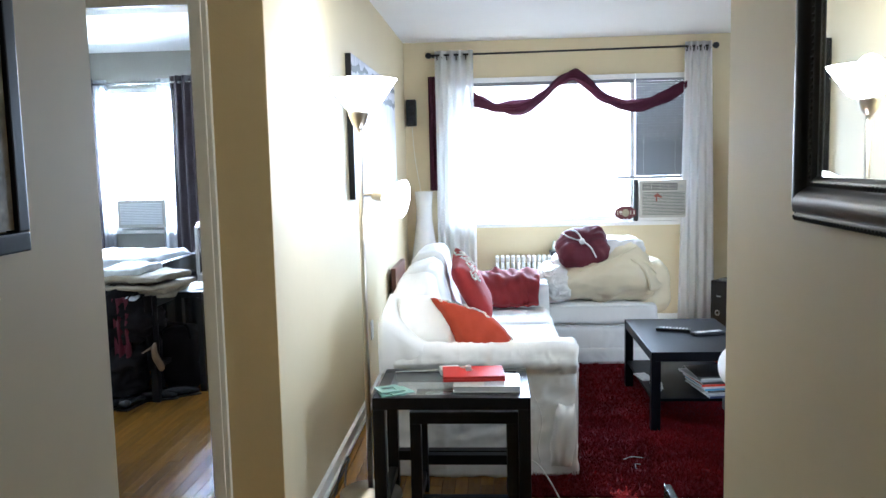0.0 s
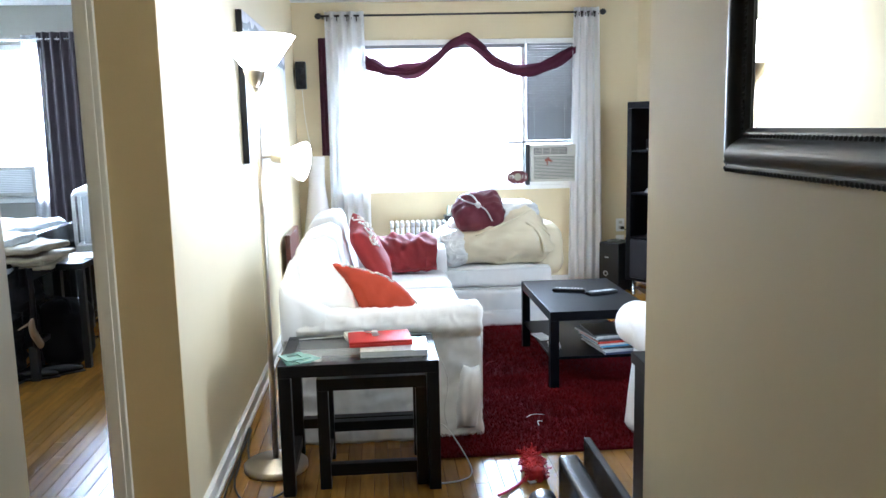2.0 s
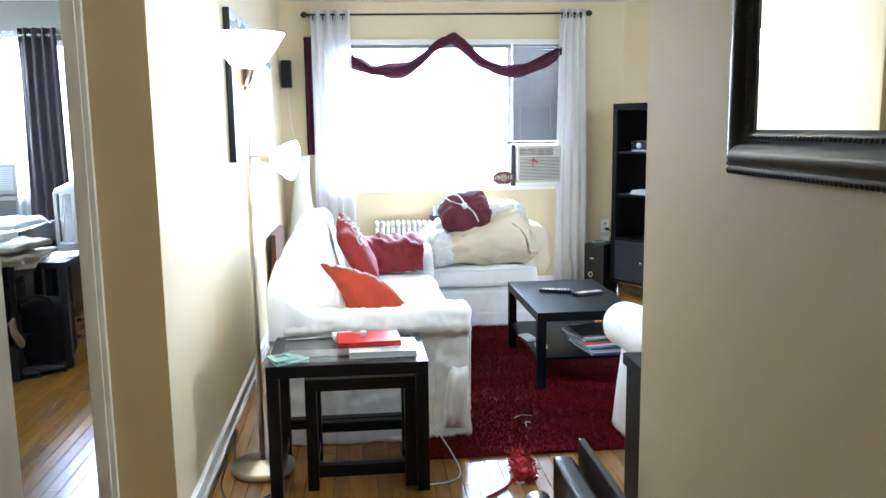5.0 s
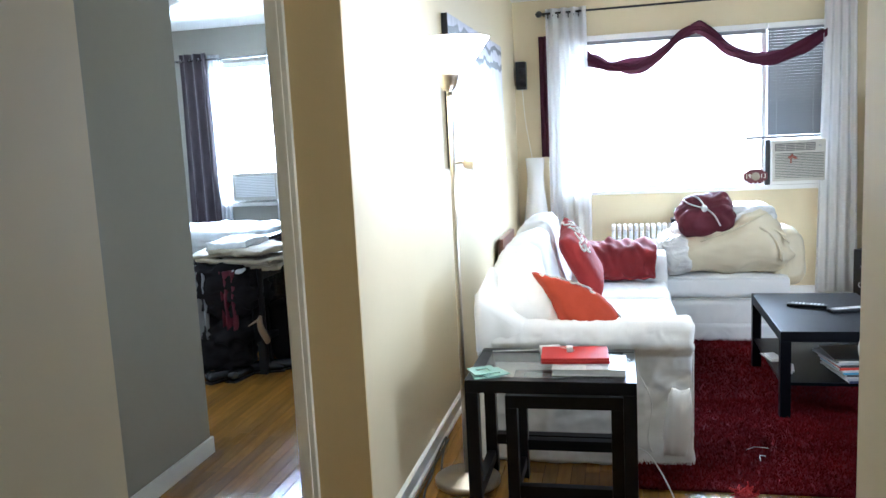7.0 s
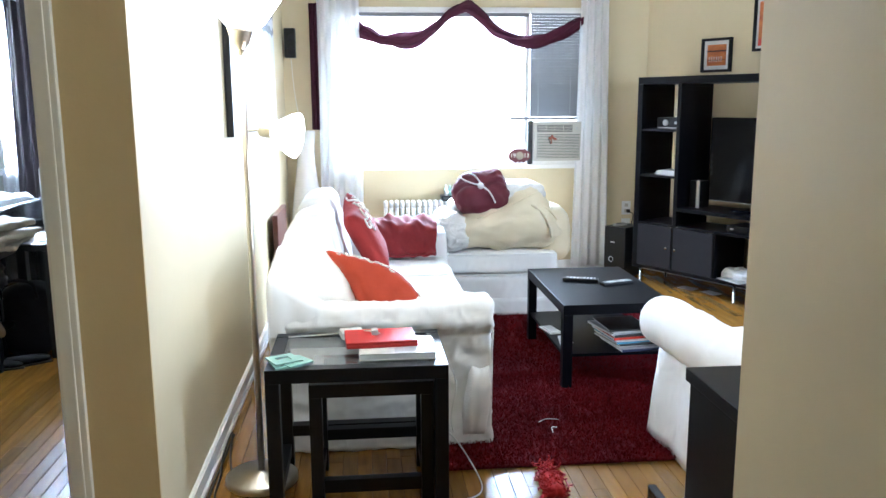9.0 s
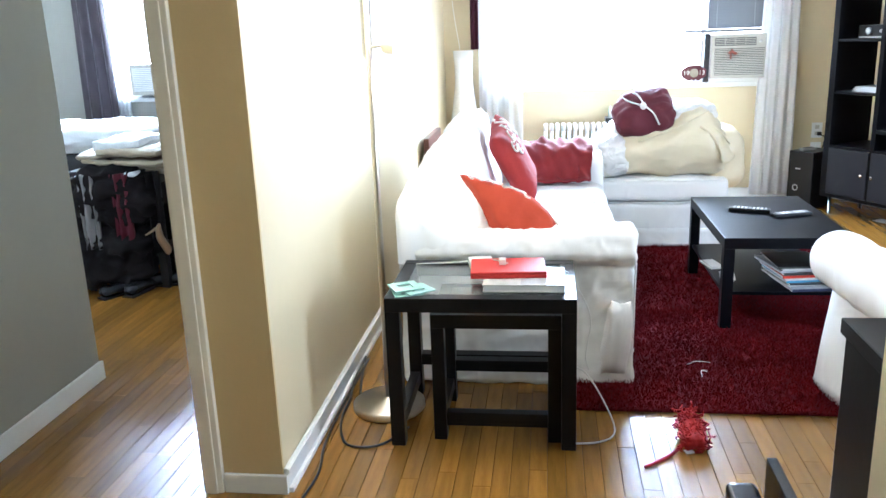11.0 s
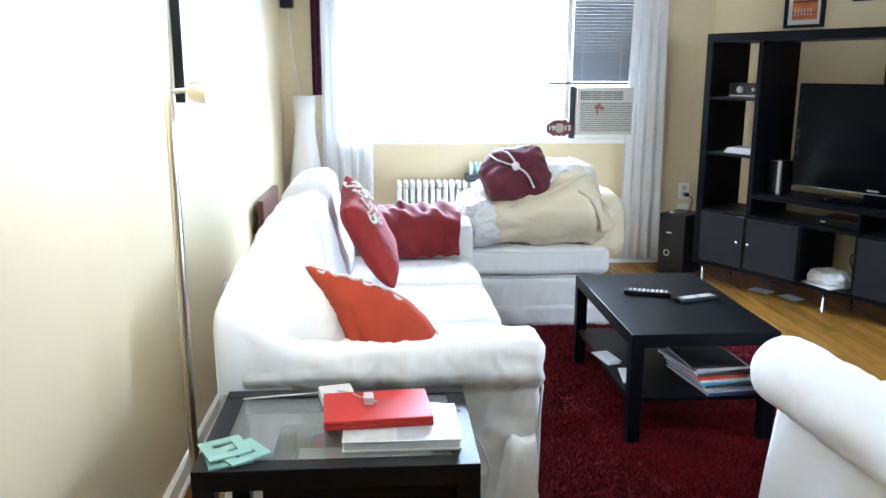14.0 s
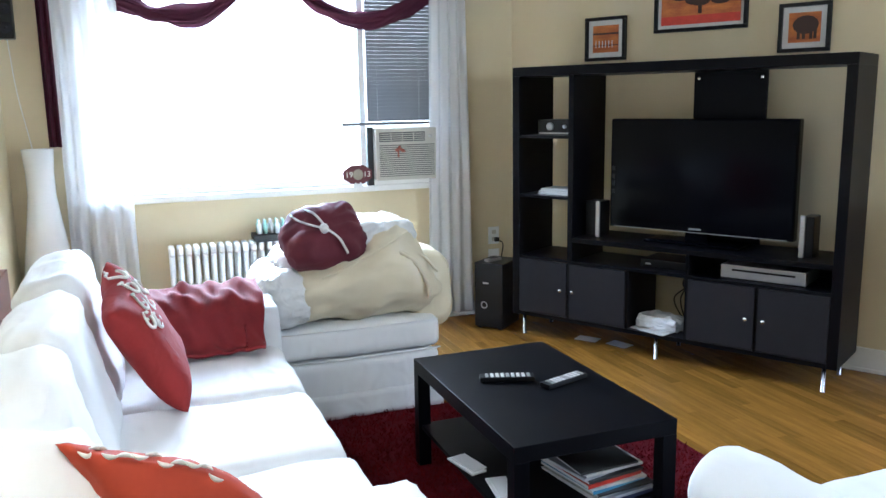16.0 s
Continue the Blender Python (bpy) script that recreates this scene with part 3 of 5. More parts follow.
pq = thing("plaque", (1.965, YW - .115, 1.018), "maroon octagonal plaque with the year 1913 on a small stand", "plaque")
w, h, c = .095, .06, .035
bm = lathe([(.001, -.006), (1.06, -.006), (1.06, .006), (.001, .006)], 8)
bm.transform(Matrix.Rotation(radians(90), 4, 'X') @ Matrix.Diagonal((w, h, 1, 1)) @ Matrix.Rotation(radians(22.5), 4, 'Z'))
part("board", bm, mat("maroon_lacquer", (.11, .016, .022), .35), pq, "maroon lacquered board")
lettering("19", .05, pose(-.058, -.014, 0, 90), APPL, pq)
lettering("13", .05, pose(.058, -.014, 0, 90), APPL, pq)
part("crest", lathe([(.03, 0), (.034, .004), (.026, .007), (.001, .009)], 20), LINEN, pq, "round pale crest", at=pose(0, -.011, 0, 90))
part("stand", box(-.03, .03, -.02, .05, -.08, -.06, .003, bm=box(-.02, -.012, -.015, -.003, -.075, -.05, .002, bm=box(.012, .02, -.015, -.003, -.075, -.05, .002))), WHITEP, pq)

# radiator under the window
rad = thing("radiator", (.80, YW - .14, 0), "white enamelled cast-iron column radiator under the window", "radiator")
sec = None
for i in range(18):
    x = .02 + i * .047
    if sec is None:
        bm = tube([(0, -.05, .10), (0, -.05, .60)], .0155, sides=8)
        tube([(0, .05, .10), (0, .05, .60)], .0155, bm, 8)
        box(-.017, .017, -.068, .068, .595, .648, .014, bm)
        box(-.017, .017, -.068, .068, .06, .11, .012, bm)
        sec = part("section", bm, IRON, rad, smooth=True, at=pose(x, .02, 0))
    else:
        o = sec.copy()
        scene.collection.objects.link(o)
        o.matrix_basis = pose(x, .02, 0)
for x in (.02, .82):
    part("foot", box(x - .012, x + .012, -.03, .07, 0, .065, .004), IRON, rad)
part("pipe", tube([(-.06, .02, .0), (-.06, .02, .12), (.0, .02, .12)], .011, sides=8), IRON, rad, smooth=True)
ty = thing("bottle_tray", (1.33, YW - .13, .648), "black tray of small bottles standing on the radiator", "tray")
part("tray", box(-.03, .25, -.07, .05, .0, .012, .003, bm=box(-.04, .26, -.08, .06, .012, .045, .004)), PLASTIC, ty)
for i in range(7):
    for j in range(2):
        x, y = .0 + i * .036, -.04 + j * .05
        b = part("bottle", lathe([(.001, 0), (.014, .001), (.014, .055), (.007, .065), (.007, .085), (.001, .086)], 10, cx=x, cy=y), (CERAMIC, MINT, SILVER)[(i + j) % 3], ty, smooth=True, at=pose(0, 0, .045))

# speaker on the wall, vase
sp = thing("wall_speaker", (.065, YW - .05, 1.95), "small black satellite loudspeaker hung on the wall", "loudspeaker")
part("cabinet", box(-.045, .045, -.05, .045, -.118, .118, .012), PLASTIC, sp)
for z in (-.06, .035):
    part("cone", lathe([(.03, 0), (.028, .006), (.012, -.002), (.008, .004), (.001, .006)], 18), GREYDOOR, sp, "dark grey cone", smooth=True, at=pose(.01, -.051, z, 90))
part("bracket", box(-.015, .015, .044, .05, -.03, .03), PLASTIC, sp)
part("wire", tube(spline([(.0, .03, -.11), (.02, .03, -.4), (.07, .035, -.75), (.10, .02, -1.1)], 6), .003, sides=5), WCORD, sp)
va = thing("floor_vase", (.17, YW - .17, 0), "tall waisted white ceramic floor vase in the corner", "vase")
part("body", lathe([(.07, 0), (.10, .02), (.135, .28), (.14, .42), (.125, .60), (.09, .85), (.072, 1.0), (.072, 1.12), (.082, 1.245), (.074, 1.245), (.066, 1.10), (.066, .98)], 32), CERAMIC, va, smooth=True)
bd = thing("wooden_board", (.03, 3.02, .0), "cherry-red wooden board leaning behind the sofa", "board")
part("board", box(0, .035, 0, .62, .0, .73, .008), CHERRY, bd)

# ---- painting and lamp wall ----
pt = thing("painting", (.004, 1.58, 1.31), "wide unframed abstract canvas in white, grey and black", "painting")
part("canvas", box(0, .032, 0, 1.92, 0, .80, .004), PAINTING, pt)
part("edge", box(-.002, .030, -.004, 0, .0, .80, .001), PLASTIC, pt, "black painted edge")

lp = thing("floor_lamp", (.225, .62, 0), "lit brushed-nickel floor lamp with an uplight bowl and a reading arm", "lamp")
part("base", lathe([(.001, 0), (.135, 0), (.14, .006), (.14, .026), (.13, .034), (.02, .042), (.014, .05)], 40), STEEL, lp, smooth=True)
part("pole", tube([(0, 0, .04), (0, 0, 1.70)], .0125, sides=14), STEEL, lp, smooth=True)
part("socket", lathe([(.012, 1.66), (.03, 1.68), (.045, 1.72), (.05, 1.735), (.02, 1.74)], 24), STEEL, lp, smooth=True)
part("shade", lathe([(.045, 1.732), (.07, 1.748), (.155, 1.866), (.150, 1.866), (.067, 1.756), (.04, 1.742)], 44, cx=.015), SHADE, lp, "white glass bowl", smooth=True)
part("arm", tube(spline([(.008, 0, 1.372), (.04, -.01, 1.376), (.06, -.015, 1.374)], 5), .006, sides=8), STEEL, lp, smooth=True)
ARM = Matrix.Translation((.055, -.015, 1.374)) @ Matrix.Rotation(radians(-15), 4, 'Z') @ Matrix.Rotation(radians(98), 4, 'Y')
part("arm_socket", rot(lathe([(.008, -.004), (.02, 0), (.024, .012), (.024, .05), (.028, .058)], 20), ARM), STEEL, lp, smooth=True)
part("reading_shade", rot(lathe([(.026, .05), (.042, .062), (.078, .125), (.082, .140), (.078, .140), (.038, .066), (.022, .054)], 36), ARM), CONE, lp, "white glass cone", smooth=True)
part("bulb", lathe([(.001, 0), (.02, .01), (.028, .035), (.02, .058), (.001, .066)], 14), BULB, lp, smooth=True, at=Matrix.Translation((0, 0, 1.75)))
part("bulb", rot(lathe([(.001, .055), (.018, .065), (.024, .085), (.018, .105), (.001, .112)], 14), ARM), BULB, lp, smooth=True)
lamp("uplight", 'POINT', pose(.225, .62, 1.86), UPLIGHT, (1, .92, .78), radius=.05)
lamp("reading_light", 'POINT', pose(.40, .57, 1.345), READING, (1, .92, .78), radius=.05)
cd = thing("power_lead", (0, 0, 0), "black lamp cord lying along the baseboard", "cord")
part("cord", tube(spline([(.10, .66, .03), (.075, .80, .035), (.055, .98, .06), (.045, .80, .03), (.055, .67, .008), (.060, .52, .006), (.085, .40, .006), (.13, .31, .006), (.205, .295, .006), (.27, .335, .006), (.33, .45, .006)], 8), .0045, sides=6), CORD, cd, smooth=True)
part("cord", tube(spline([(.05, 1.05, .02), (.045, .80, .012), (.042, .55, .008), (.05, .30, .006), (.08, .10, .006), (.06, -.12, .006)], 8), .0045, sides=6), CORD, cd, smooth=True)

# ---- nest of tables ----
def nest_table(x0, x1, y0, y1, top, leg, label, rail_front):
    t = thing("nest_table", (x0, y0, 0), label, "side table", "nest of tables")
    w, d = x1 - x0, y1 - y0
    part("top_frame", box(0, w, 0, leg, top - .05, top, .003), BLACKW, t)
    part("top_frame", box(0, w, d - leg, d, top - .05, top, .003), BLACKW, t)
    part("top_frame", box(0, leg, leg, d - leg, top - .05, top - .001, .003), BLACKW, t)
    part("top_frame", box(w - leg, w, leg, d - leg, top - .05, top - .001, .003), BLACKW, t)
    g = part("glass_top", box(leg - .004, w - leg + .004, leg - .004, d - leg + .004, top - .012, top - .004), TABLEGLASS, t, "clear glass panel")
    for x in (0, w - leg):
        for y in (0, d - leg):
            part("leg", box(x, x + leg, y, y + leg, 0, top - .05, .003), BLACKW, t)
    part("stretcher", box(leg, w - leg, d - leg, d, .13, .175, .003), BLACKW, t)
    if rail_front:
        part("stretcher", box(leg, w - leg, .004, leg - .004, .055, .105, .003), BLACKW, t)
    for x in (.006, w - leg + .006):
        part("side_rail", box(x, x + leg - .012, leg, d - leg, .055, .10, .003), BLACKW, t)
    return t


nest_table(.29, .938, .322, .79, .552, .05, "large black nest table with a glass top beside the sofa", False)
nest_table(.437, .888, .375, .73, .475, .046, "small black nest table tucked under the larger one", True)
ZT = .552
co = thing("coaster", (.36, .40, ZT), "mint green glass coasters lying askew on the table", "coaster")
for i, (a, dx) in enumerate(((20, 0), (38, .03), (28, -.01))):
    bm = box(-.05, .05, -.05, -.024, 0, .005, .001)
    for q in ((-.05, .05, .024, .05), (-.05, -.024, -.024, .024), (.024, .05, -.024, .024)):
        box(*q, 0, .005, .001, bm=bm)
    part("square", bm, MINT, co, at=pose(dx, .01 * i - .01, .0055 * i, 0, 0, a))
bk = thing("book", (.62, .395, ZT), "glossy photo book lying flat under the laptop", "book")
part("cover", box(0, .28, 0, .21, 0, .004, .001), MATBOARD, bk)
part("page_block", box(.004, .276, .004, .206, .004, .022), PAPER, bk)
part("cover", box(0, .28, 0, .21, .022, .026, .001), MAGS[3], bk, "pale photo cover")
part("photo", box(.13, .27, .005, .10, .0262, .0268), MAGS[0], bk)
lt = thing("laptop", pose(.575, .455, ZT + .027, 0, 0, 4), "closed small red laptop on top of a book", "laptop")
part("base", box(0, .265, 0, .18, 0, .013, .005), LAPTOP, lt)
part("lid", box(0, .265, 0, .18, .0135, .024, .005), LAPTOP, lt)
part("plug", box(.10, .125, .085, .125, .024, .044, .004), WHITEP, lt, "white power plug")
ad = thing("power_adapter", pose(.555, .66, ZT, 0, 0, 12), "white square power adapter with a cord", "adapter")
part("body", box(0, .09, 0, .085, 0, .028, .008), WHITEP, ad)
wc = thing("charging_lead", (0, 0, 0), "thin white charging cord trailing over the table to the floor", "cord")
part("cord", tube(spline([(.34, .72, ZT + .005), (.50, .745, ZT + .005), (.60, .70, ZT + .03), (.66, .58, ZT + .06), (.70, .56, ZT + .055)], 8), .0022, sides=5), WCORD, wc, smooth=True)
part("cord", tube(spline([(.78, .60, ZT + .035), (.90, .62, ZT + .01), (.955, .60, ZT - .06), (1.0, .66, .36), (.985, .70, .20), (1.0, .74, .12)], 8), .0022, sides=5), WCORD, wc, smooth=True)
part("cord", tube(spline([(.90, .74, .14), (.98, .70, .13), (1.05, .58, .06), (1.08, .46, .006), (1.02, .38, .006), (.90, .36, .006)], 8), .003, sides=5), WCORD, wc, smooth=True)


# ---- slipcovered seats ----
def arm_profile(y0, y1, top, lip, n=18):
    """Outline of a rolled arm across its length: y0 is the outer side."""
    s = 1 if y1 > y0 else -1
    r = .115
    cy, cz = y0 + s * (r - lip), top - r
    pts = []
    for i in range(n + 1):
        a = radians(215) - radians(265) * i / n
        pts.append((cy + s * r * math.cos(a), cz + r * math.sin(a)))
    pts += [(y1, cz - .09), (y1, .25), (y1, .03), (y0 + s * .05, .005), (y0 - s * .01, .005), (y0 + s * .02, .14), (y0 + s * .03, .3), (y0 + s * .035, cz - .10)]
    return pts


def box_arm(y0, y1, top):
    """Outline of the sofa's padded arm: a soft square roll over a set-back panel."""
    s = 1 if y1 > y0 else -1
    pts = []
    for cy, cz, a0 in ((y0 + s * .035, top - .085, 180), (y0 + s * .045, top - .05, 150), (y1 - s * .04, top - .055, 80)):
        for k in range(5):
            a = radians(a0 - 22 * k) if a0 != 180 else radians(235 - 14 * k)
            pts.append((cy + s * .055 * math.cos(a), cz + .052 * math.sin(a)))
    pts += [(y1, top - .12), (y1, .25), (y1, .03), (y0 + s * .05, .005), (y0 - s * .005, .005), (y0 + s * .02, .14), (y0 + s * .03, .3), (y0 + s * .032, top - .15)]
    return pts


def dense(profile, step=.014):
    """The same closed outline with points at even, short steps."""
    out = []
    for (a, b), (c, d) in zip(profile, profile[1:] + profile[:1]):
        n = max(1, round(math.hypot(c - a, d - b) / step))
        out += [(a + (c - a) * i / n, b + (d - b) * i / n) for i in range(n)]
    return out


def crease(bm, amount, scale, seed=0, along=(1, .5, 2.2)):
    """Pulls sharp, slanting creases into a loose cover."""
    bm.normal_update()
    for v in bm.verts:
        p = Vector((v.co.x * along[0] + v.co.z * .8, v.co.y * along[1] - v.co.z * .5, v.co.z * along[2] - v.co.x * .9)) * scale + Vector((seed * 3.1, seed, 0))
        v.co += v.normal * amount * (1 - 2.4 * abs(noise.noise(p)) ** .7)
    return bm


def drape(v):
    """The cover slopes from the top of the sofa's back down to the near arm."""
    f = max(0, min(1, (1.42 - v.co.y) / .50))
    f = f * f * (3 - 2 * f)
    top = .76 - .70 * max(0, v.co.x - .27)
    if v.co.z > .5 and f > 0:
        span = .92 - .5
        want = .5 + (v.co.z - .5) / span * max(.06, top - .5)
        v.co.z += (want - v.co.z) * f


# sofa: its back to the partition, facing +x
sf = thing("sofa", (0, 0, 0), "three-seat sofa in a loose wrinkled white cotton slipcover", "sofa")
part("base", soft(.28, 1.15, 1.05, 2.80, .012, .33, .04, 14, .010, 6, 1), COTTON, sf, smooth=True)
bm = fold_sheet(0, 1.72, .006, .20, 0, .006, 9, n=60, rows=5, seed=2)
part("skirt", bm, COTTON, sf, smooth=True, at=pose(1.165, 1.07, 0, 0, 0, 90))
for i, (a, b) in enumerate(((1.03, 1.585), (1.59, 2.16), (2.165, 2.74))):
    part("seat_cushion", soft(.46, 1.175 + .012 * (i == 0), a, b, .32, .49, .055, 14, .010, 5, i + 3), COTTON, sf, smooth=True)
    lean = Matrix.Translation((.41, (a + b) / 2 + (.03 if i == 0 else 0), (.65, .67, .69)[i])) @ Matrix.Rotation(radians(-14), 4, 'Y')
    bm = rot(soft(-.10, .115, -(b - a) / 2 + (.17 if i == 0 else -.005), (b - a) / 2 + .005, -.24, .25, .075, 18, .013, 5, i + 11), lean)
    for v in bm.verts:
        drape(v)
    part("back_cushion", crease(bm, .0045, 9, i), COTTON, sf, smooth=True)
bm = soft(.25, .46, .93, 2.92, .02, .86, .07, 30, .006, 5, 8)
for v in bm.verts:
    drape(v)
part("backrest", crease(bm, .004, 9, 5), COTTON, sf, smooth=True)
part("arm", crease(crease(extrude(dense(box_arm(.865, 1.06, .648)), .255, 1.17, 84, .004, 6, 2), .005, 5, 2, (1.6, .6, 2.4)), .0035, 11, 7, (1, .8, 3)), COTTON, sf, smooth=True)
part("arm", extrude(dense(box_arm(2.99, 2.75, .645), .03), .262, 1.16, 30, .008, 8, 4), COTTON, sf, smooth=True)
# the cover falls in one slope from the back's corner to the arm
bm = bmesh.new()
nu, nv = 34, 40
grid = []
for i in range(nu + 1):
    row = []
    for j in range(nv + 1):
        u, v = i / nu, j / nv
        x, y = .246 + .40 * u, .830 + .042 * u + (.52 - .035 * u) * v
        f = min(1, max(0, u * 1.75))
        z = .645 + (.15 + .07 * v) * (1 - f) ** 1.25
        z -= .045 * max(0, 1 - v / .09) ** 2.2 + .012 * u * u + .05 * max(0, 1 - u / .07) ** 2
        z += .010 * (1 - u) + .003 * (1 - 2 * abs(noise.noise(Vector((x * 14 + y * 9, y * 4 - x * 10, 3))))) - .035 * max(0, v - .8) / .2
        row.append(bm.verts.new((x, y - .004 * math.sin(u * 19 + v * 4) * (1 - v), z)))
    grid.append(row)
for i in range(nu):
    for j in range(nv):
        bm.faces.new((grid[i][j], grid[i + 1][j], grid[i + 1][j + 1], grid[i][j + 1]))
edge = [grid[i][0] for i in range(nu + 1)]
low = [bm.verts.new((q.co.x, q.co.y + .012, .52)) for q in edge]
for i in range(nu):
    bm.faces.new((low[i], low[i + 1], edge[i + 1], edge[i]))
side = [grid[0][j] for j in range(nv + 1)]
lows = [bm.verts.new((q.co.x + .006, q.co.y, .50)) for q in side]
for j in range(nv):
    bm.faces.new((lows[j + 1], lows[j], side[j], side[j + 1]))
bmesh.ops.remove_doubles(bm, verts=bm.verts[:], dist=.0005)
part("corner_cover", bm, COTTON, sf, smooth=True)
# loose gathered corner of the cover
bm = pillow(.115, .31, .075, 24, .006, 6, 14)
for v in bm.verts:
    v.co.x *= 1 - .35 * (v.co.y / .155) ** 2 * (1 if v.co.y > 0 else .3)
    v.co.x += .10 * v.co.y
crease(bm, .004, 12, 3, (2.0, .7, 1))
part("gathered_corner", bm, COTTON, sf, smooth=True, at=pose(1.115, .872, .20, 90, 0, 8))
part("seam", tube([(1.178, .90, .05), (1.182, .895, .25), (1.182, .89, .42), (1.182, .86, .52)], .004, sides=6), COTTON, sf, smooth=True)

n = Vector((-.03, -.66, .75)).normalized()
d = Vector((1, -.08, -.05))
d = (d - n * d.dot(n)).normalized()
m = Matrix((d, n.cross(d), n)).transposed().to_4x4()
m.translation = (.458, 1.080, .700)
wp = thing("white_pillow", m, "plump white cotton pillow leaning in the corner of the sofa", "pillow")
bm = pillow(.33, .33, .19, 34, .006, 5, 8)
for v in bm.verts:
    v.co.x -= .40 * max(0, v.co.y / .17) * max(0, v.co.x + .155)
part("case", crease(bm, .006, 9, 4), COTTON, wp, smooth=True)
part("hem", tube([(-.143 + .006 * math.sin(i), -.145 + i * .0290, .014) for i in range(11)], .006, sides=6), COTTON, wp, smooth=True)


def vines(parent, w, h, t, seed, where):
    """White stitched scrolls over part of one face of a cushion, along a line between two places."""
    rnd = random.Random(seed)
    a, b = Vector(where[0]), Vector(where[1])
    first = True

    def lay(pts, r):
        nonlocal first
        out = []
        for x, y in pts:
            u, v = min(1, abs(2 * x / w)), min(1, abs(2 * y / h))
            out.append((x, y, t / 2 * max(0, (1 - u ** 4) * (1 - v ** 4)) ** .5 + .0015))
        part("applique", tube(out, r, sides=6), APPL, parent, "white stitched scroll" if first else "", smooth=True)
        first = False

    n = 7
    for k in range(n):
        c = a.lerp(b, (k + .5) / n)
        s = 1 if k % 2 else -1
        side = Vector((-(b - a).y, (b - a).x)).normalized() * s
        along = (b - a).normalized()
        pts = []
        for i in range(12):
            q = i / 11
            ang = q * 4.4 + rnd.uniform(-.1, .1)
            r = .050 * (1 - q * .75)
            p = c + side * (.028 + r * math.cos(ang) * .8) + along * r * math.sin(ang)
            pts.append((p.x, p.y))
        lay(pts, [.0055 * (1 - abs(i / 11 - .55)) + .0012 for i in range(12)])
        for q in range(2):
            p = c + side * rnd.uniform(.03, .07) + along * rnd.uniform(-.02, .03)
            d = side * .022 + along * rnd.uniform(.005, .02)
            lay([(p.x + d.x * f, p.y + d.y * f) for f in (-.6, -.2, .2, .6)], [.0015, .006, .005, .0015])
    stem = [a.lerp(b, i / 10) + Vector((.006 * math.sin(i), .006 * math.cos(i))) for i in range(11)]
    lay([(p.x, p.y) for p in stem], .0025)


def cushion(m, w, h, t, label, seed, where, slump=0.):
    c = thing("red_cushion", m, label, "cushion", "red cushions on the sofa")
    bm = pillow(w, h, t, 22, .007, seed, 8)
    for v in bm.verts:
        v.co.x += slump * (v.co.y + h / 2)
    part("cover", bm, REDC, c, smooth=True)
    vines(c, w, h, t, seed, where)
    return c


def facing(p, normal, spin):
    """A pose at p whose z axis points along normal, spun about it."""
    return Matrix.Translation(p) @ Vector(normal).to_track_quat('Z', 'Y').to_matrix().to_4x4() @ Matrix.Rotation(radians(spin), 4, 'Z')


def corner_up(a, b, normal):
    """The pose of a square cushion with one diagonal from a to b."""
    a, b = Vector(a), Vector(b)
    d = (b - a).normalized()
    n = Vector(normal)
    n = (n - d * n.dot(d)).normalized()
    w = n.cross(d)
    x, y = (d - w).normalized(), (d + w).normalized()
    m = Matrix((x, y, n)).transposed().to_4x4()
    m.translation = (a + b) / 2
    return m


cushion(corner_up((.553, 2.394, .925), (.751, 2.079, .505), (.95, -.22, .25)), .43, .43, .14, "brick-red cushion with white scrolls, corner up against the sofa", 2, ((-.13, -.19), (.12, -.06)))
# slumped cushion: its lower edge is pushed together towards one corner
A, B, L = Vector((.478, 1.070, .838)), Vector((.895, 1.000, .605)), Vector((.145, -.105, -.24))
e = (B - A).normalized()
G = (L - e * L.dot(e)).normalized()
m = Matrix((e, -G, e.cross(-G))).transposed().to_4x4()
m.translation = (A + B) / 2
w, h, slide = (B - A).length, L.dot(G), L.dot(e)
rc = thing("red_cushion", m, "orange-red cushion with white scrolls propped against the white pillow", "cushion", "red cushions on the sofa")


def slump(x, y):
    f = min(1.15, max(0, -y / h))
    return -w / 2 + slide * f + (x + w / 2) / w * (w - slide * f * .75), y


bm = pillow(w, h, .20, 28, .006, 7, 8)
for v in bm.verts:
    v.co.y -= h / 2 - .060 * max(0, 1 - (2 * v.co.x / w) ** 2) * (1 + 1.1 * v.co.x / w) * max(0, .5 + v.co.y / h)
    v.co.x, v.co.y = slump(v.co.x, v.co.y)
part("cover", crease(bm, .007, 9, 6), ORANGE, rc, smooth=True)
first = True
for k in range(13):
    u, side = (-.42 + .50 * k / 10, 1 if k % 2 else -1) if k < 11 else (.40 + .05 * (k - 11), 1)
    pts = []
    for q in range(7):
        f = q / 6
        x, y = u * w + .030 * f, -.014 + .007 * math.sin(k * 1.7) + side * (.024 * f - .022 * f * f)
        zu, zv = abs(2 * x / w), abs(2 * (y + h / 2) / h)
        z = .100 * max(0, (1 - zu ** 4) * (1 - min(1, zv) ** 4)) ** .5 + .017
        pts.append((*slump(x, y + .055 * max(0, 1 - zu * zu) * (1 + 1.1 * x / w)), z))
    part("applique", tube(pts, [.0012 + .0038 * math.sin(math.pi * q / 6) for q in range(7)], sides=6), APPL, rc, "white stitched scroll" if first else "", smooth=True)
    first = False


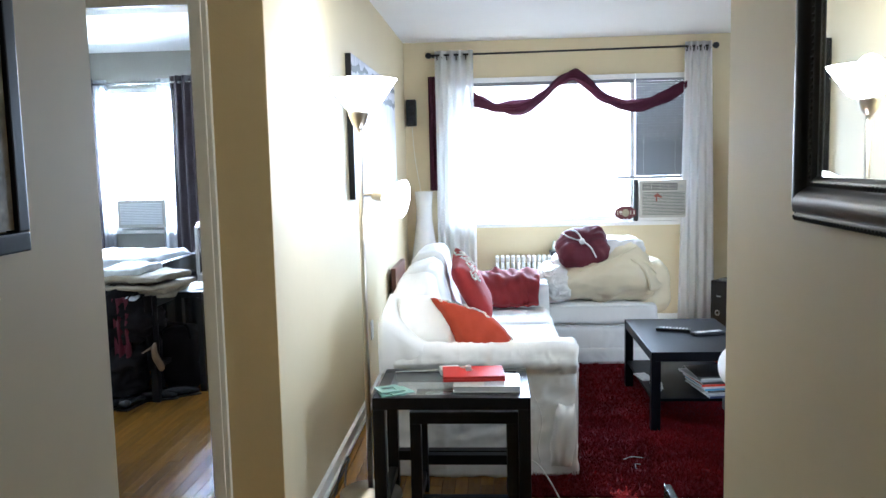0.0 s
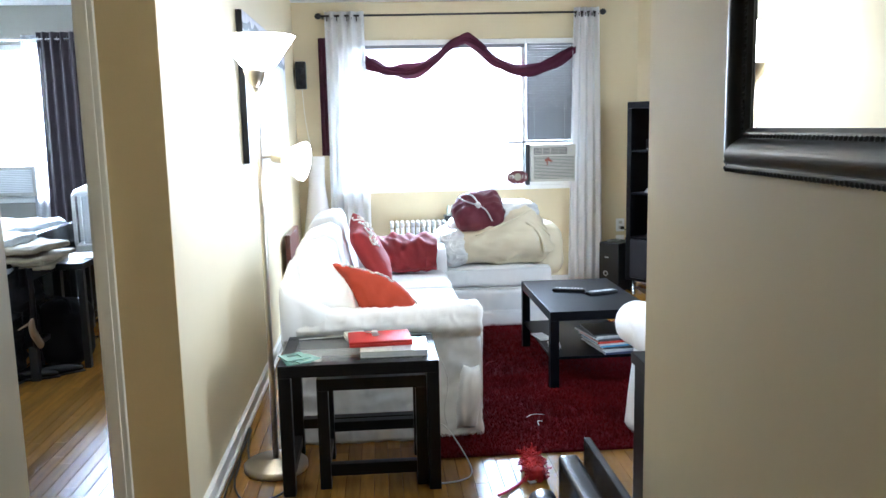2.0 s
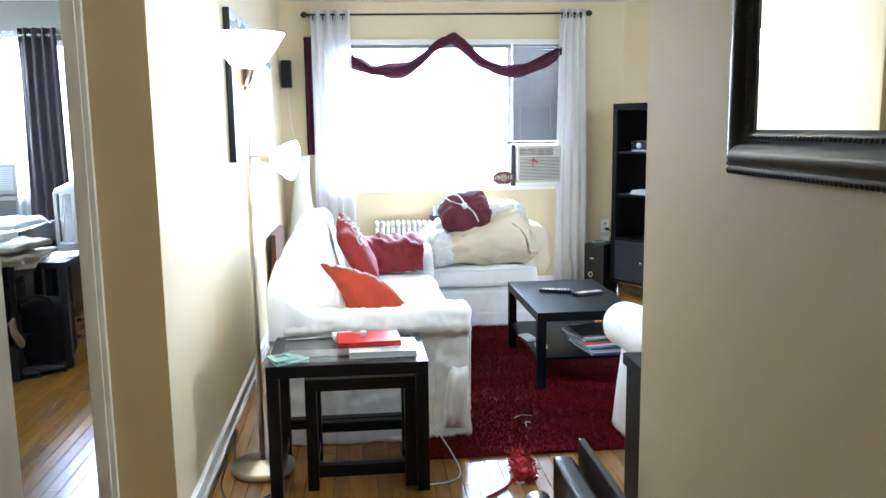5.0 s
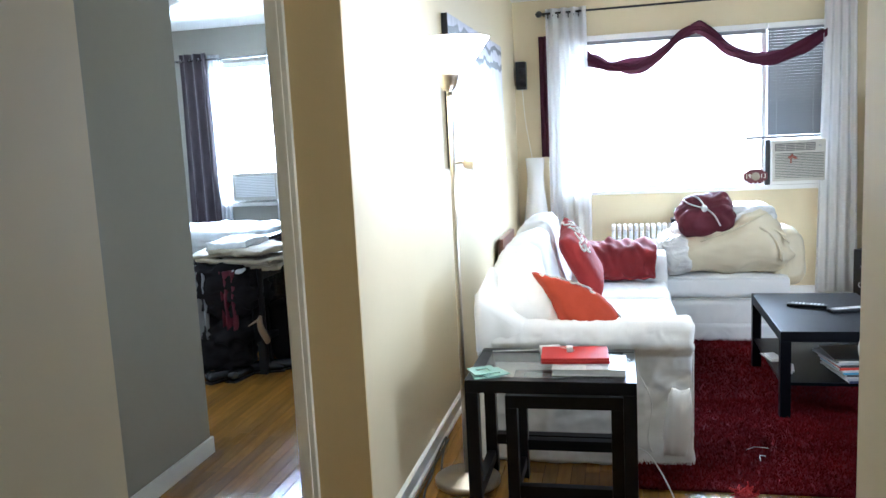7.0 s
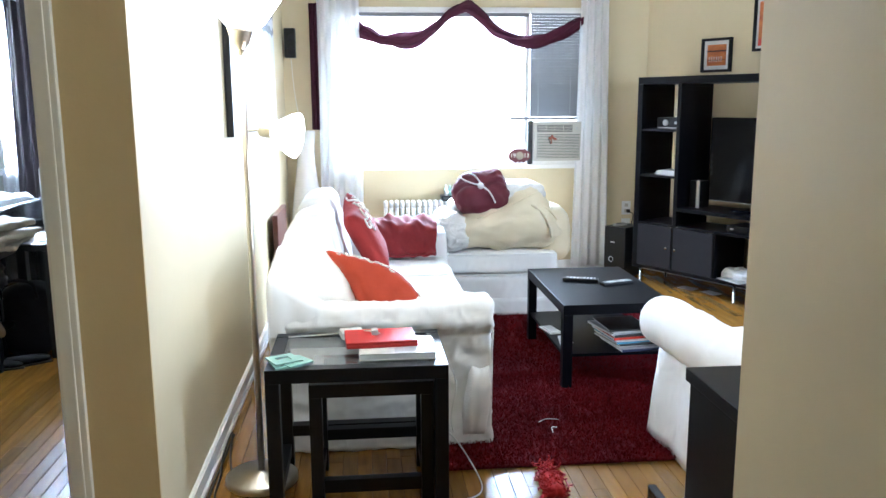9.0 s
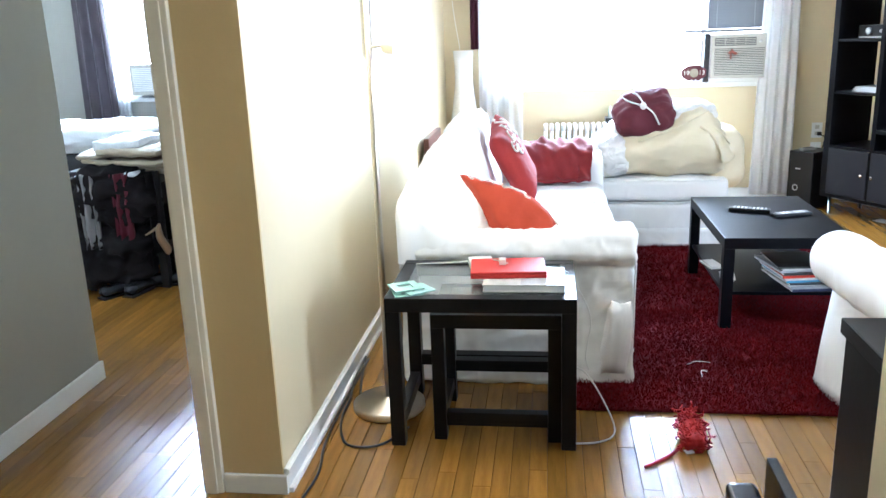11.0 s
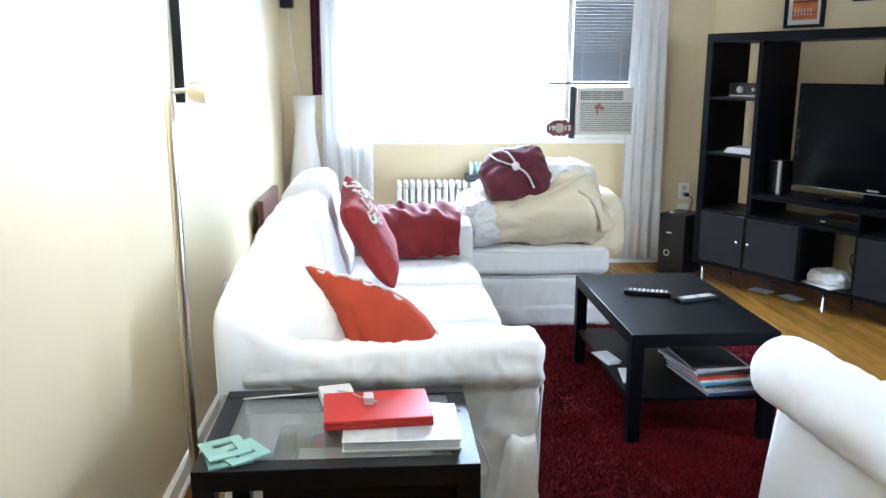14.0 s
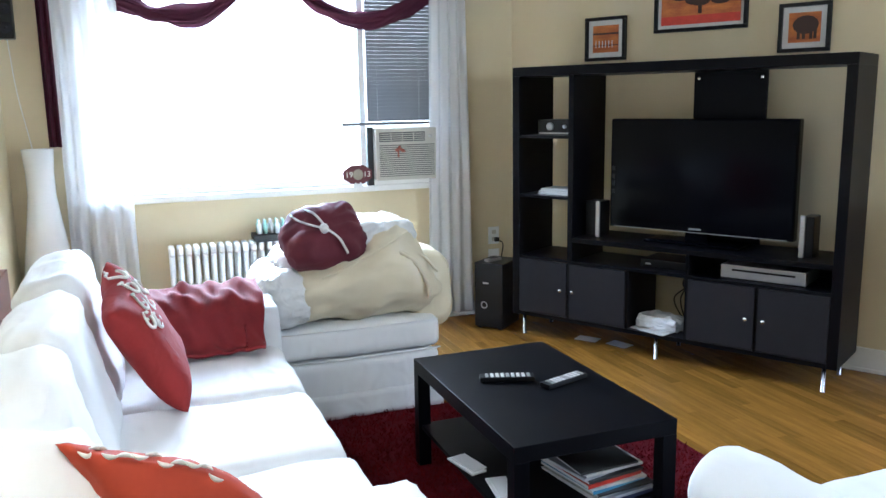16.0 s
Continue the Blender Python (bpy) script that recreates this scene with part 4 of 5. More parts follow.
th = thing("throw_blanket", (0, 0, 0), "crumpled dark red blanket thrown over the sofa arm", "blanket")
path = [(q.x, q.y) for q in spline([(3.05, .50, 0), (3.035, .58, 0), (3.0, .66, 0), (2.93, .685, 0), (2.84, .685, 0), (2.76, .67, 0), (2.705, .62, 0), (2.695, .55, 0), (2.66, .505, 0), (2.60, .503, 0)], 5)]
bm = bmesh.new()
layers = []
nx = 44
for off in (0, .012):
    grid = []
    for i, (y, z) in enumerate(path):
        f = i / (len(path) - 1)
        row = []
        for j in range(nx + 1):
            u = j / nx
            x = .64 + .47 * u + .03 * noise.noise(Vector((f * 4, u * 2, 1))) - (.06 * max(0, f - .55) if u > .8 else 0)
            n = .5 + .5 * noise.noise(Vector((x * 11 + f * 3, f * 2.2, 5))) + .35 * noise.noise(Vector((x * 24 - f * 5, f * 5, 2)))
            lift = .055 * n + .016 * (1 - 2.2 * abs(noise.noise(Vector((x * 9 - f * 4, f * 3 + x * 2, 8)))))
            row.append(bm.verts.new((x, y - lift * max(0, f - .45) * 1.5, z + lift * (1 - .7 * max(0, f - .5)) - off)))
        grid.append(row)
    layers.append(grid)
for a in range(len(path) - 1):
    for j in range(nx):
        for k, g in enumerate(layers):
            q = (g[a][j], g[a][j + 1], g[a + 1][j + 1], g[a + 1][j])
            bm.faces.new(q if k else q[::-1])
    for j in (0, nx):
        bm.faces.new((layers[0][a][j], layers[0][a + 1][j], layers[1][a + 1][j], layers[1][a][j]))
for a in (0, len(path) - 1):
    for j in range(nx):
        bm.faces.new((layers[0][a][j], layers[0][a][j + 1], layers[1][a][j + 1], layers[1][a][j]))
bmesh.ops.recalc_face_normals(bm, faces=bm.faces[:])
part("cloth", bm, THROW, th, smooth=True)

# ottoman and what lies on it
ot = thing("ottoman", (1.15, 2.99, 0), "white slipcovered ottoman with a loose top cushion", "ottoman")
part("base", soft(0, .82, 0, .62, .02, .29, .03, 12, .005, 6, 1), COTTON, ot, smooth=True)
part("skirt", fold_sheet(0, .83, .006, .13, -.012, .004, 5, n=40, rows=4, seed=5), COTTON, ot, smooth=True)
part("top_cushion", soft(-.005, .825, -.005, .63, .30, .455, .045, 14, .007, 5, 6), COTTON, ot, smooth=True)
part("piping", tube([(0, -.006, .300), (.41, -.008, .297), (.82, -.006, .300)], .005, sides=6), COTTON, ot, smooth=True)
part("piping", tube([(.01, -.004, .44), (.41, -.006, .436), (.81, -.004, .44)], .004, sides=6), COTTON, ot, smooth=True)
for i, (x, y) in enumerate(((.04, .04), (.74, .04), (.04, .54), (.74, .54))):
    part("foot", box(x, x + .04, y, y + .04, 0, .03), BLACKW, ot)
cf = thing("comforter", (1.14, 3.0, .455), "folded cream satin comforter with a white quilted side", "comforter")
bm = soft(.06, .88, -.05, .50, .0, .40, .19, 26, 0, 1, 0)
for v in bm.verts:
    p = v.co.copy()
    top = .30 + .14 * math.exp(-((p.x - .62) / .22) ** 2) - .10 * max(0, p.x - .70) / .18
    z = p.z / .40 * top
    fold = noise.noise(Vector((p.x * 5 - p.z * 6, p.y * 3, p.z * 5))) * .026 + noise.noise(Vector((p.x * 12 - p.z * 9, p.y * 7, p.z * 12))) * .016 + noise.noise(Vector((p.x * 26 - p.z * 22, p.y * 9, p.z * 25))) * .008
    v.co = Vector((p.x, p.y, max(.002, z))) + v.normal * fold
    v.co.z = max(.002, v.co.z)
part("satin_side", crease(bm, .007, 7, 2, (1, 1, 2.5)), CREAM, cf, "cream satin", smooth=True)
part("quilted_side", crease(soft(-.03, .25, -.045, .48, .0, .27, .12, 40, .018, 5, 3), .006, 14, 1, (1, 1, 1.6)), SATINW, cf, "white quilted satin", smooth=True)
part("quilted_side", crease(soft(.08, .50, .07, .46, .14, .345, .09, 40, .014, 8, 5), .006, 15, 2, (1, 1, 1.6)), SATINW, cf, "white quilted satin", smooth=True)
part("quilted_side", crease(soft(.40, .76, .04, .46, .28, .455, .07, 40, .012, 9, 6), .006, 15, 4, (1, 1, 1.6)), SATINW, cf, "white quilted satin", smooth=True)
part("hanging_fold", soft(.70, .955, .04, .50, -.10, .30, .13, 16, .014, 6, 9), CREAM, cf, smooth=True)
part("seam", tube(spline([(.26, -.045, .24), (.42, -.055, .30), (.58, -.035, .37), (.68, .0, .415)], 6), .006, sides=6), CREAM, cf, smooth=True)
part("ribbon", tube(spline([(.60, .00, .35), (.70, -.03, .28), (.76, -.045, .18), (.775, -.045, .10)], 6), .012, sides=6), CREAM, cf, smooth=True)
part("ribbon", tube(spline([(.58, .02, .355), (.74, .0, .30), (.82, -.03, .22)], 6), .008, sides=6), CREAM, cf, smooth=True)
bg = thing("drawstring_bag", facing((1.455, 3.10, .85), (-.1, -.6, .75), 14), "wine-red cloth bag tied with a white drawstring", "bag")
bm = soft(-.195, .19, -.15, .15, -.10, .115, .105, 18, 0, 1, 0)
for v in bm.verts:
    a = math.atan2(v.co.y, v.co.x)
    n = noise.noise(v.co * 8) * .022 + .008 * math.sin(a * 11) * max(0, v.co.z) * 9
    v.co += v.normal * n
part("cloth", crease(bm, .010, 9, 3, (1, 2, 1)), WINE, bg, smooth=True)
part("drawstring", tube(spline([(-.13, .10, .09), (-.09, .14, .075), (-.04, .06, .125), (-.02, -.04, .127), (-.10, .02, .12), (-.13, .10, .09)], 6), .0055, sides=6), WCORD, bg, smooth=True)
part("drawstring", tube(spline([(-.02, -.04, .125), (.03, -.10, .105), (.06, -.15, .04)], 6), .0055, sides=6), WCORD, bg, smooth=True)
part("tassel", soft(-.04, .0, -.07, -.025, .105, .145, .018, 6, .004, 30, 1), WCORD, bg, smooth=True)

# armchair, facing the window, its back to the camera
AC = pose(1.942, .945, 0, 0, 0, 4)
ch = thing("armchair", AC, "armchair in a loose white cotton slipcover", "armchair")
swap = Matrix(((0, 1, 0, 0), (1, 0, 0, 0), (0, 0, 1, 0), (0, 0, 0, 1)))      # the profile runs along the chair's y


def chair_arm(y0, y1, seed):
    bm = extrude([(a, b) for a, b in arm_profile(y0, y1, .63, .10)], -.84, .0, 24, .010, 7, seed)
    bm.transform(swap)
    bmesh.ops.reverse_faces(bm, faces=bm.faces[:])
    return bm


part("arm", chair_arm(.0, .20, 3), COTTON, ch, smooth=True)
bm = fold_sheet(-.40, .40, .006, .42, 0, .005, 2.5, n=50, rows=8, seed=8)
for v in bm.verts:
    v.co.y += .05 * (1 - v.co.z / .42)
part("skirt", bm, COTTON, ch, smooth=True, at=pose(.0, -.42, 0, 0, 0, 90))
part("arm", chair_arm(.96, .76, 5), COTTON, ch, smooth=True)
part("base", soft(.12, .84, -.82, -.02, .012, .33, .04, 12, .008, 6, 3), COTTON, ch, smooth=True)
part("seat_cushion", soft(.19, .77, -.62, -.01, .32, .48, .055, 14, .010, 5, 4), COTTON, ch, smooth=True)
part("backrest", soft(.04, .92, -.88, -.66, .02, .685, .09, 14, .010, 5, 5), COTTON, ch, smooth=True)
part("back_cushion", rot(soft(-.29, .29, -.10, .10, -.22, .20, .09, 14, .014, 6, 6), Matrix.Translation((.48, -.56, .585)) @ Matrix.Rotation(radians(12), 4, 'X')), COTTON, ch, smooth=True)
part("seam", tube(spline([(.30, -.50, .50), (.25, -.45, .58), (.28, -.46, .70), (.36, -.48, .76)], 6), .005, sides=6), COTTON, ch, smooth=True)

# ---- coffee table ----
ct = thing("coffee_table", (1.64, 1.475, .02), "low black-brown coffee table with an under-shelf on the rug", "table")
part("tabletop", box(0, .575, 0, .925, .385, .437, .003), BLACK, ct)
for x in (0, .525):
    for y in (0, .875):
        part("leg", box(x, x + .05, y, y + .05, 0, .385, .002), BLACK, ct)
part("shelf", box(.012, .563, .03, .895, .155, .171, .002), BLACK, ct)
for i, (tone, thick, dx, dy, turn) in enumerate(((4, .012, .03, .00, 9), (0, .010, .025, .005, 7), (3, .009, .01, .012, 11), (5, .008, .02, .01, 5), (2, .011, .005, .015, 10), (3, .009, .0, .018, 6), (1, .013, -.01, .02, 9), (5, .010, -.005, .025, 7), (0, .012, -.02, .03, 12), (3, .009, -.01, .03, 5), (5, .007, -.03, .035, 3))):
    w, d = .22, .27
    m = thing("magazine", pose(1.93 + dx, 1.50 + dy, .191 + sum((.012, .010, .009, .008, .011, .009, .013, .010, .012, .009)[:i]), 0, 0, turn), "glossy magazine in a loose stack on the under-shelf", "magazine", "magazine stack")
    part("page_block", box(.001, w, .001, d, .001, thick - .0014), PAPER, m)
    part("cover", box(0, w + .001, 0, d + .001, thick - .0013, thick - .0003), MAGS[tone], m)
    part("spine", box(0, w + .001, -.0016, .0006, .0004, thick - .0006), MAGS[tone], m)
for i, (x, y, a) in enumerate(((1.665, 1.86, 12), (1.672, 1.66, -8))):
    m = thing("paper_stack", pose(x, y, .191, 0, 0, a), "loose sheaf of papers on the under-shelf", "papers", "paper stacks")
    part("sheaf", box(0, .06, 0, .16, 0, .006, .001), PAPER, m)
    part("sheaf", box(.01, .07, .012, .15, .006, .010, .001), PAPER, m)


def remote(m, L, label):
    r = thing("remote_control", m, label, "remote control", "remotes on the table")
    bm = box(-L / 2, L / 2, -.024, .024, .006, .024, .005)
    part("body", bm, PLASTIC, r)
    for i in range(9):
        for j in range(3):
            x = -L * .40 + i * L * .095
            part("button", box(x, x + .012, -.019 + j * .013, -.009 + j * .013, .0235, .0270, .001), WHITEP if i % 4 else SILVER, r)
    return r


remote(pose(1.872, 2.02, .4515, 0, 0, -20), .20, "slim black remote control with pale buttons")
remote(pose(2.05, 1.915, .4515, 0, 0, 18), .20, "black remote control with grey buttons")

# ---- television unit across the slanting wall ----
T = pose(2.85, 3.957, 0, 0, 0, -60)
tu = thing("tv_unit", T, "large black-brown television storage unit with grey doors", "tv unit")
U0, U1, D, TOP = -.03, 1.885, .39, 1.655
part("top", box(U0, U1, 0, D, TOP - .055, TOP, .003), BLACK, tu)
part("side", box(U0, U0 + .05, 0, D, .13, TOP - .055, .003), BLACK, tu)
part("side", box(U1 - .05, U1, 0, D, .13, TOP - .055, .003), BLACK, tu)
part("bottom", box(U0 + .05, U1 - .05, 0, D, .13, .155, .002), BLACK, tu)
part("upright", box(.36, .394, .003, D - .003, .155, TOP - .055, .002), BLACK, tu)
part("deck", box(.394, U1 - .05, .003, D, .625, .652, .002), BLACK, tu)
part("bench_top", box(U0 + .05, .36, .003, D, .495, .512, .002), BLACK, tu)
part("bench_top", box(.394, U1 - .05, .003, D, .495, .512, .002), BLACK, tu)
for u in (.745, 1.098, 1.474):
    part("upright", box(u, u + .016, .004, D - .01, .155, .495, .001), BLACK, tu)
part("upright", box(1.098, 1.114, .004, D - .01, .512, .625, .001), BLACK, tu)
for z in (.875, 1.235):
    part("shelf", box(U0 + .05, .36, .006, D, z, z + .017, .001), BLACK, tu)
part("tv_back_panel", box(.958, 1.362, D - .02, D - .002, .652, TOP - .055, .001), BLACK, tu)
for u in (.985, 1.335):
    part("fixing", lathe([(.009, 0), (.009, .003), (.001, .004)], 10), CHROME, tu, at=pose(u, D - .0205, 1.565, 90))
part("back_panel", box(1.114, U1 - .05, D - .014, D - .004, .155, .625), BLACK, tu)
for a, b, kx in ((U0 + .052, .358, .325), (.38, .743, .41), (1.116, 1.472, 1.435), (1.492, U1 - .052, 1.525)):
    d = part("door", box(a, b, -.003, .014, .158, .492, .002), GREYDOOR, tu, "grey door panel")
    part("knob", lathe([(.004, 0), (.004, .012), (.011, .014), (.011, .022), (.001, .024)], 12), CHROME, d, smooth=True, at=pose(kx, -.003, .325, 90))
for u in (.04, .93, 1.82):
    for y in (.03, .35):
        part("leg", lathe([(.012, 0), (.012, .004), (.0105, .005), (.0105, .13)], 12, cap=True), CHROME, tu, smooth=True, at=pose(u, y, 0))


def on_unit(name, u, y, z, label, category, group="", turn=0):
    return thing(name, T @ pose(u, y, z, 0, 0, turn), label, category, group)


tv = on_unit("television", .545, .20, .652, "large flat black television switched off", "television")
part("bezel", box(0, 1.05, -.02, .05, .062, .695, .012), GLOSSY, tv)
part("screen", box(.045, 1.005, -.0225, -.019, .115, .655), GLOSSY, tv)
part("trim_bar", box(.03, 1.02, -.0235, -.019, .066, .070), SILVER, tv)
part("badge", box(.49, .56, -.0235, -.0205, .082, .092), SILVER, tv)
part("neck", box(.46, .59, .0, .04, .015, .07, .006), GLOSSY, tv)
part("foot", soft(.25, .80, -.09, .12, .0, .02, .01, 6, 0), GLOSSY, tv, smooth=True)
for i in range(4):
    part("button", box(.008, .03, -.022, -.0185, .26 + i * .045, .285 + i * .045, .002), PLASTIC, tv)
for u, nm in ((.40, 0), (1.64, 1)):
    s = on_unit("satellite_speaker", u + .01, .13, .652, "slim black loudspeaker with a silver edge beside the television", "loudspeaker", "satellite speakers")
    part("cabinet", box(0, .10 if nm == 0 else .055, .0, .12, 0, .21, .01), PLASTIC, s)
    part("edge", box(.075 if nm == 0 else -.01, .10 if nm == 0 else .015, -.014, .0, .0, .215, .004), SILVER, s, "silver edge strip")
s = on_unit("small_box", .30, .12, .512, "small black loudspeaker box on the shelf", "loudspeaker")
part("cabinet", box(0, .055, 0, .11, 0, .13, .006), PLASTIC, s)
s = on_unit("media_player", .09, .10, 1.252, "black electronic device with a round dial", "media player")
part("case", box(0, .26, 0, .2, 0, .09, .006), PLASTIC, s)
part("dial", lathe([(.024, 0), (.024, .012), (.015, .014), (.001, .014)], 18), SILVER, s, smooth=True, at=pose(.09, 0, .05, 90))
part("dial", lathe([(.012, 0), (.012, .01), (.001, .011)], 14), SILVER, s, smooth=True, at=pose(.19, 0, .05, 90))
part("faceplate", box(.01, .25, -.003, 0, .005, .015), SILVER, s)
s = on_unit("book_pile", .11, .07, .892, "pile of thin white books lying on the shelf", "books")
for i in range(3):
    part("book", box(.0 + .01 * i, .24, 0, .17, i * .012, i * .012 + .011, .001), PAPER, s, at=pose(0, 0, 0, 0, 0, i * 3 - 2))
s = on_unit("dvd_player", 1.27, .06, .512, "silver disc player in the media slot", "disc player")
part("case", box(0, .43, 0, .25, .006, .075, .004), SILVER, s)
part("tray_slot", box(.06, .38, -.003, 0, .045, .055), PLASTIC, s)
part("under_unit", box(.0, .43, .0, .25, .0, .006), PLASTIC, s)
s = on_unit("set_top_box", .80, .08, .512, "flat black set-top box in the media slot", "set-top box")
part("case", box(0, .28, 0, .22, .003, .05, .004), PLASTIC, s)
part("display", box(.03, .06, -.002, 0, .02, .03), SILVER, s)
s = on_unit("plastic_bag", .78, .05, .155, "crumpled clear plastic bag and papers in the open bay", "plastic bag")
bm = soft(0, .26, 0, .2, 0, .07, .03, 12, .022, 22, 4)
part("bag", bm, PAPER, s)
part("leaflet", box(-.03, .2, -.02, .15, .0, .006, .001), MAGS[3], s, at=pose(.02, 0, 0, 0, 0, -14))
s = on_unit("cable_bundle", .95, .30, .155, "tangle of black cables behind the open bay", "cables")
for i in range(6):
    a = random.random()
    part("cable", tube(spline([(-.02 + .03 * i, .02, .34), (.0 + .05 * a, .0, .24), (-.05 + .04 * i, .03, .14), (.02 * i, .01, .05), (.06 * a, .04, .0)], 6), .004, sides=5), CORD, s, smooth=True)
for u, y, r in ((.36, .10, 5), (.56, .13, -10)):
    s = on_unit("floor_paper", u, y, 0, "scrap of white paper on the floor under the unit", "paper", "papers under the unit", r)
    part("sheet", box(0, .14, 0, .09, 0, .003), PAPER, s)

# subwoofer and wall outlets
sb = thing("subwoofer", pose(2.66, 4.19, 0, 0, 0, -50), "black subwoofer standing between curtain and unit", "subwoofer")
part("cabinet", box(0, .20, 0, .26, .012, .435, .006), PLASTIC, sb)
part("port", lathe([(.02, 0), (.024, .003), (.018, .004), (.016, -.01)], 14), SILVER, sb, at=pose(.07, -.001, .16, 90))
part("emblem", box(.06, .10, -.003, 0, .30, .31), SILVER, sb)
for x in (.02, .17):
    part("foot", box(x - .012, x + .012, .02, .24, 0, .013), PLASTIC, sb)
rm = thing("handset", pose(2.74, 4.14, .4355, 0, 0, 20), "grey cordless handset lying on the subwoofer", "handset")
part("body", box(0, .12, 0, .045, 0, .02, .008), SILVER, rm)
part("keypad", box(.03, .10, .008, .037, .02, .022), PLASTIC, rm)
for nm, z in (("wall_outlet", .54), ("wall_plate", .385)):
    o = thing(nm, (2.95, YW - .001, z), "white wall outlet plate with plugged cords" if z > .5 else "blank white wall plate", "outlet")
    part("plate", box(-.04, .04, -.008, 0, -.06, .06, .003), WHITEP, o)
    if z > .5:
        for dz in (-.025, .025):
            part("socket", box(-.016, .016, -.011, -.008, dz - .014, dz + .014, .003), ACW, o)
        part("plug", box(.0, .028, -.04, -.011, -.04, -.012, .004), CORD, o, "black plug")
        part("plug_cord", tube(spline([(.014, -.035, -.03), (.05, -.05, -.06), (.03, -.06, -.2), (.06, -.05, -.5)], 6), .004, sides=5), CORD, o, smooth=True)
o = thing("lamp_wall_outlet", (.001, 2.2, .445), "white wall plate on the partition", "outlet")
part("plate", box(0, .008, -.04, .04, -.06, .06, .003), WHITEP, o)


# pictures over the unit
def picture(u, z, w, h, bar, kind, label):
    m = T @ pose(u, .498, z)
    p = thing("picture", m, label, "picture", "pictures over the television")
    for b in frame_bars(w, h, bar, .03):
        part("frame", b, BLACKW, p)
    part("mat_board", box(bar, w - bar, -.012, -.006, bar, h - bar), MATBOARD, p, "white mat")
    q = bar + (.03 if w < .4 else .02)
    part("print", box(q, w - q, -.0145, -.0125, q, h - q), SUNSET, p, "orange sunset print")
    if kind == 1:
        part("ink", box(q, w - q, -.0160, -.0148, q + .30 * h * .5, q + .30 * h * .5 + .006), PRINTD, p)
        part("ink", box(q, w - q, -.0160, -.0148, h * .60, h * .64), PRINTD, p)
        for i in range(6):
            part("ink", box(q + .02 + i * .022, q + .025 + i * .022, -.016, -.0148, h * .30, h * .46), MATBOARD, p)
    if kind == 2:
        part("ink", box(w * .48, w * .52, -.016, -.0148, h * .24, h * .5), PRINTD, p)
        for i in range(9):
            x, zz = w * (.28 + .055 * i), h * (.50 + .10 * math.sin(i * 1.3))
            part("ink", rot(lathe([(.001, 0), (.05, .0005), (.05, .001), (.001, .0015)], 12), Matrix.Translation((x, -.0148 - .0002 * i, zz)) @ Matrix.Rotation(radians(90), 4, 'X') @ Matrix.Diagonal((1.2, .55, 1, 1))), PRINTD, p)
        part("ink", box(q, w - q, -.0155, -.0146, q, h * .22), MAGS[1], p)
    if kind == 3:
        part("ink", rot(lathe([(.001, 0), (.06, .0005), (.06, .001), (.001, .0015)], 14), Matrix.Translation((w * .52, -.0148, h * .55)) @ Matrix.Rotation(radians(90), 4, 'X') @ Matrix.Diagonal((1.1, .8, 1, 1))), PRINTD, p)
        for x in (.36, .46, .60, .68):
            part("ink", box(w * x, w * (x + .06), -.016, -.0148, h * .26, h * .5), PRINTD, p)
    return p


picture(.196, 1.693, .275, .262, .020, 1, "small framed orange sunset print over water")
picture(.655, 1.835, .545, .40, .020, 2, "wide framed print of a dark tree against orange sky")
picture(1.369, 1.688, .262, .254, .020, 3, "small framed print of a dark shape on orange ground")

# leaning panel at the far end of the slanting wall
lq = thing("leaning_panel", T @ pose(2.17, .36, 0, 0, 0, 0), "black-edged panel with a pink face leaning by the wall", "panel")
part("frame", box(0, .04, -.02, .10, 0, .95, .004), BLACKW, lq)
part("panel", box(.04, .5, .0, .06, .02, .93, .004), MAGS[1], lq)

# ---- rug ----
rg = thing("rug", (0, 0, 0), "dark red shag rug under the coffee table", "rug")
part("backing", box(.93, 2.76, .63, 2.98, .0, .012, .004), RUGM, rg)
rnd = random.Random(4)
vs, fs = [], []
for i in range(38000):
    near = rnd.random() < .65
    x, y = rnd.uniform(.94, 2.75), (rnd.uniform(.615, 1.75) if near else rnd.uniform(1.6, 2.99))
    if x < 1.15 and y > .95 or (1.2 < x < 1.95 and y > 3.0):
        continue
    h, a, w = rnd.uniform(.018, .034), rnd.uniform(0, 6.28), rnd.uniform(.0032, .0055)
    lx, ly = rnd.gauss(0, .012), rnd.gauss(0, .012)
    k = len(vs)
    for q in range(3):
        vs.append((x + w * math.cos(a + q * 2.094), y + w * math.sin(a + q * 2.094), .010))
    vs.append((x + lx, y + ly, h))
    fs += [(k, k + 1, k + 3), (k + 1, k + 2, k + 3), (k + 2, k, k + 3)]
me = bpy.data.meshes.new("pile")
me.from_pydata(vs, [], fs)
SHAG = mat("shag_pile", (.125, .008, .011), .95, dark=(.075, .004, .007), scale=5, amount=.9, rand=.20, spec=.05)
me.materials.append(SHAG)
pile = new("shag", me)
pile.parent = rg
tagged(pile, "dark red shag pile", kind="stuff")
for i, (x, y, a) in enumerate(((1.42, 1.02, 20), (1.46, .90, 70), (1.90, .72, 10))):
    f = thing("lint_scrap", pose(x, y, .03, 0, 0, a), "scrap of white thread lying on the rug", "lint", "lint on the rug")
    part("thread", tube(spline([(0, 0, 0), (.05, .012, .003), (.10 if i == 0 else .06, -.01, 0)], 6), .0013 if i == 0 else .002, sides=5), WCORD, f, smooth=True)

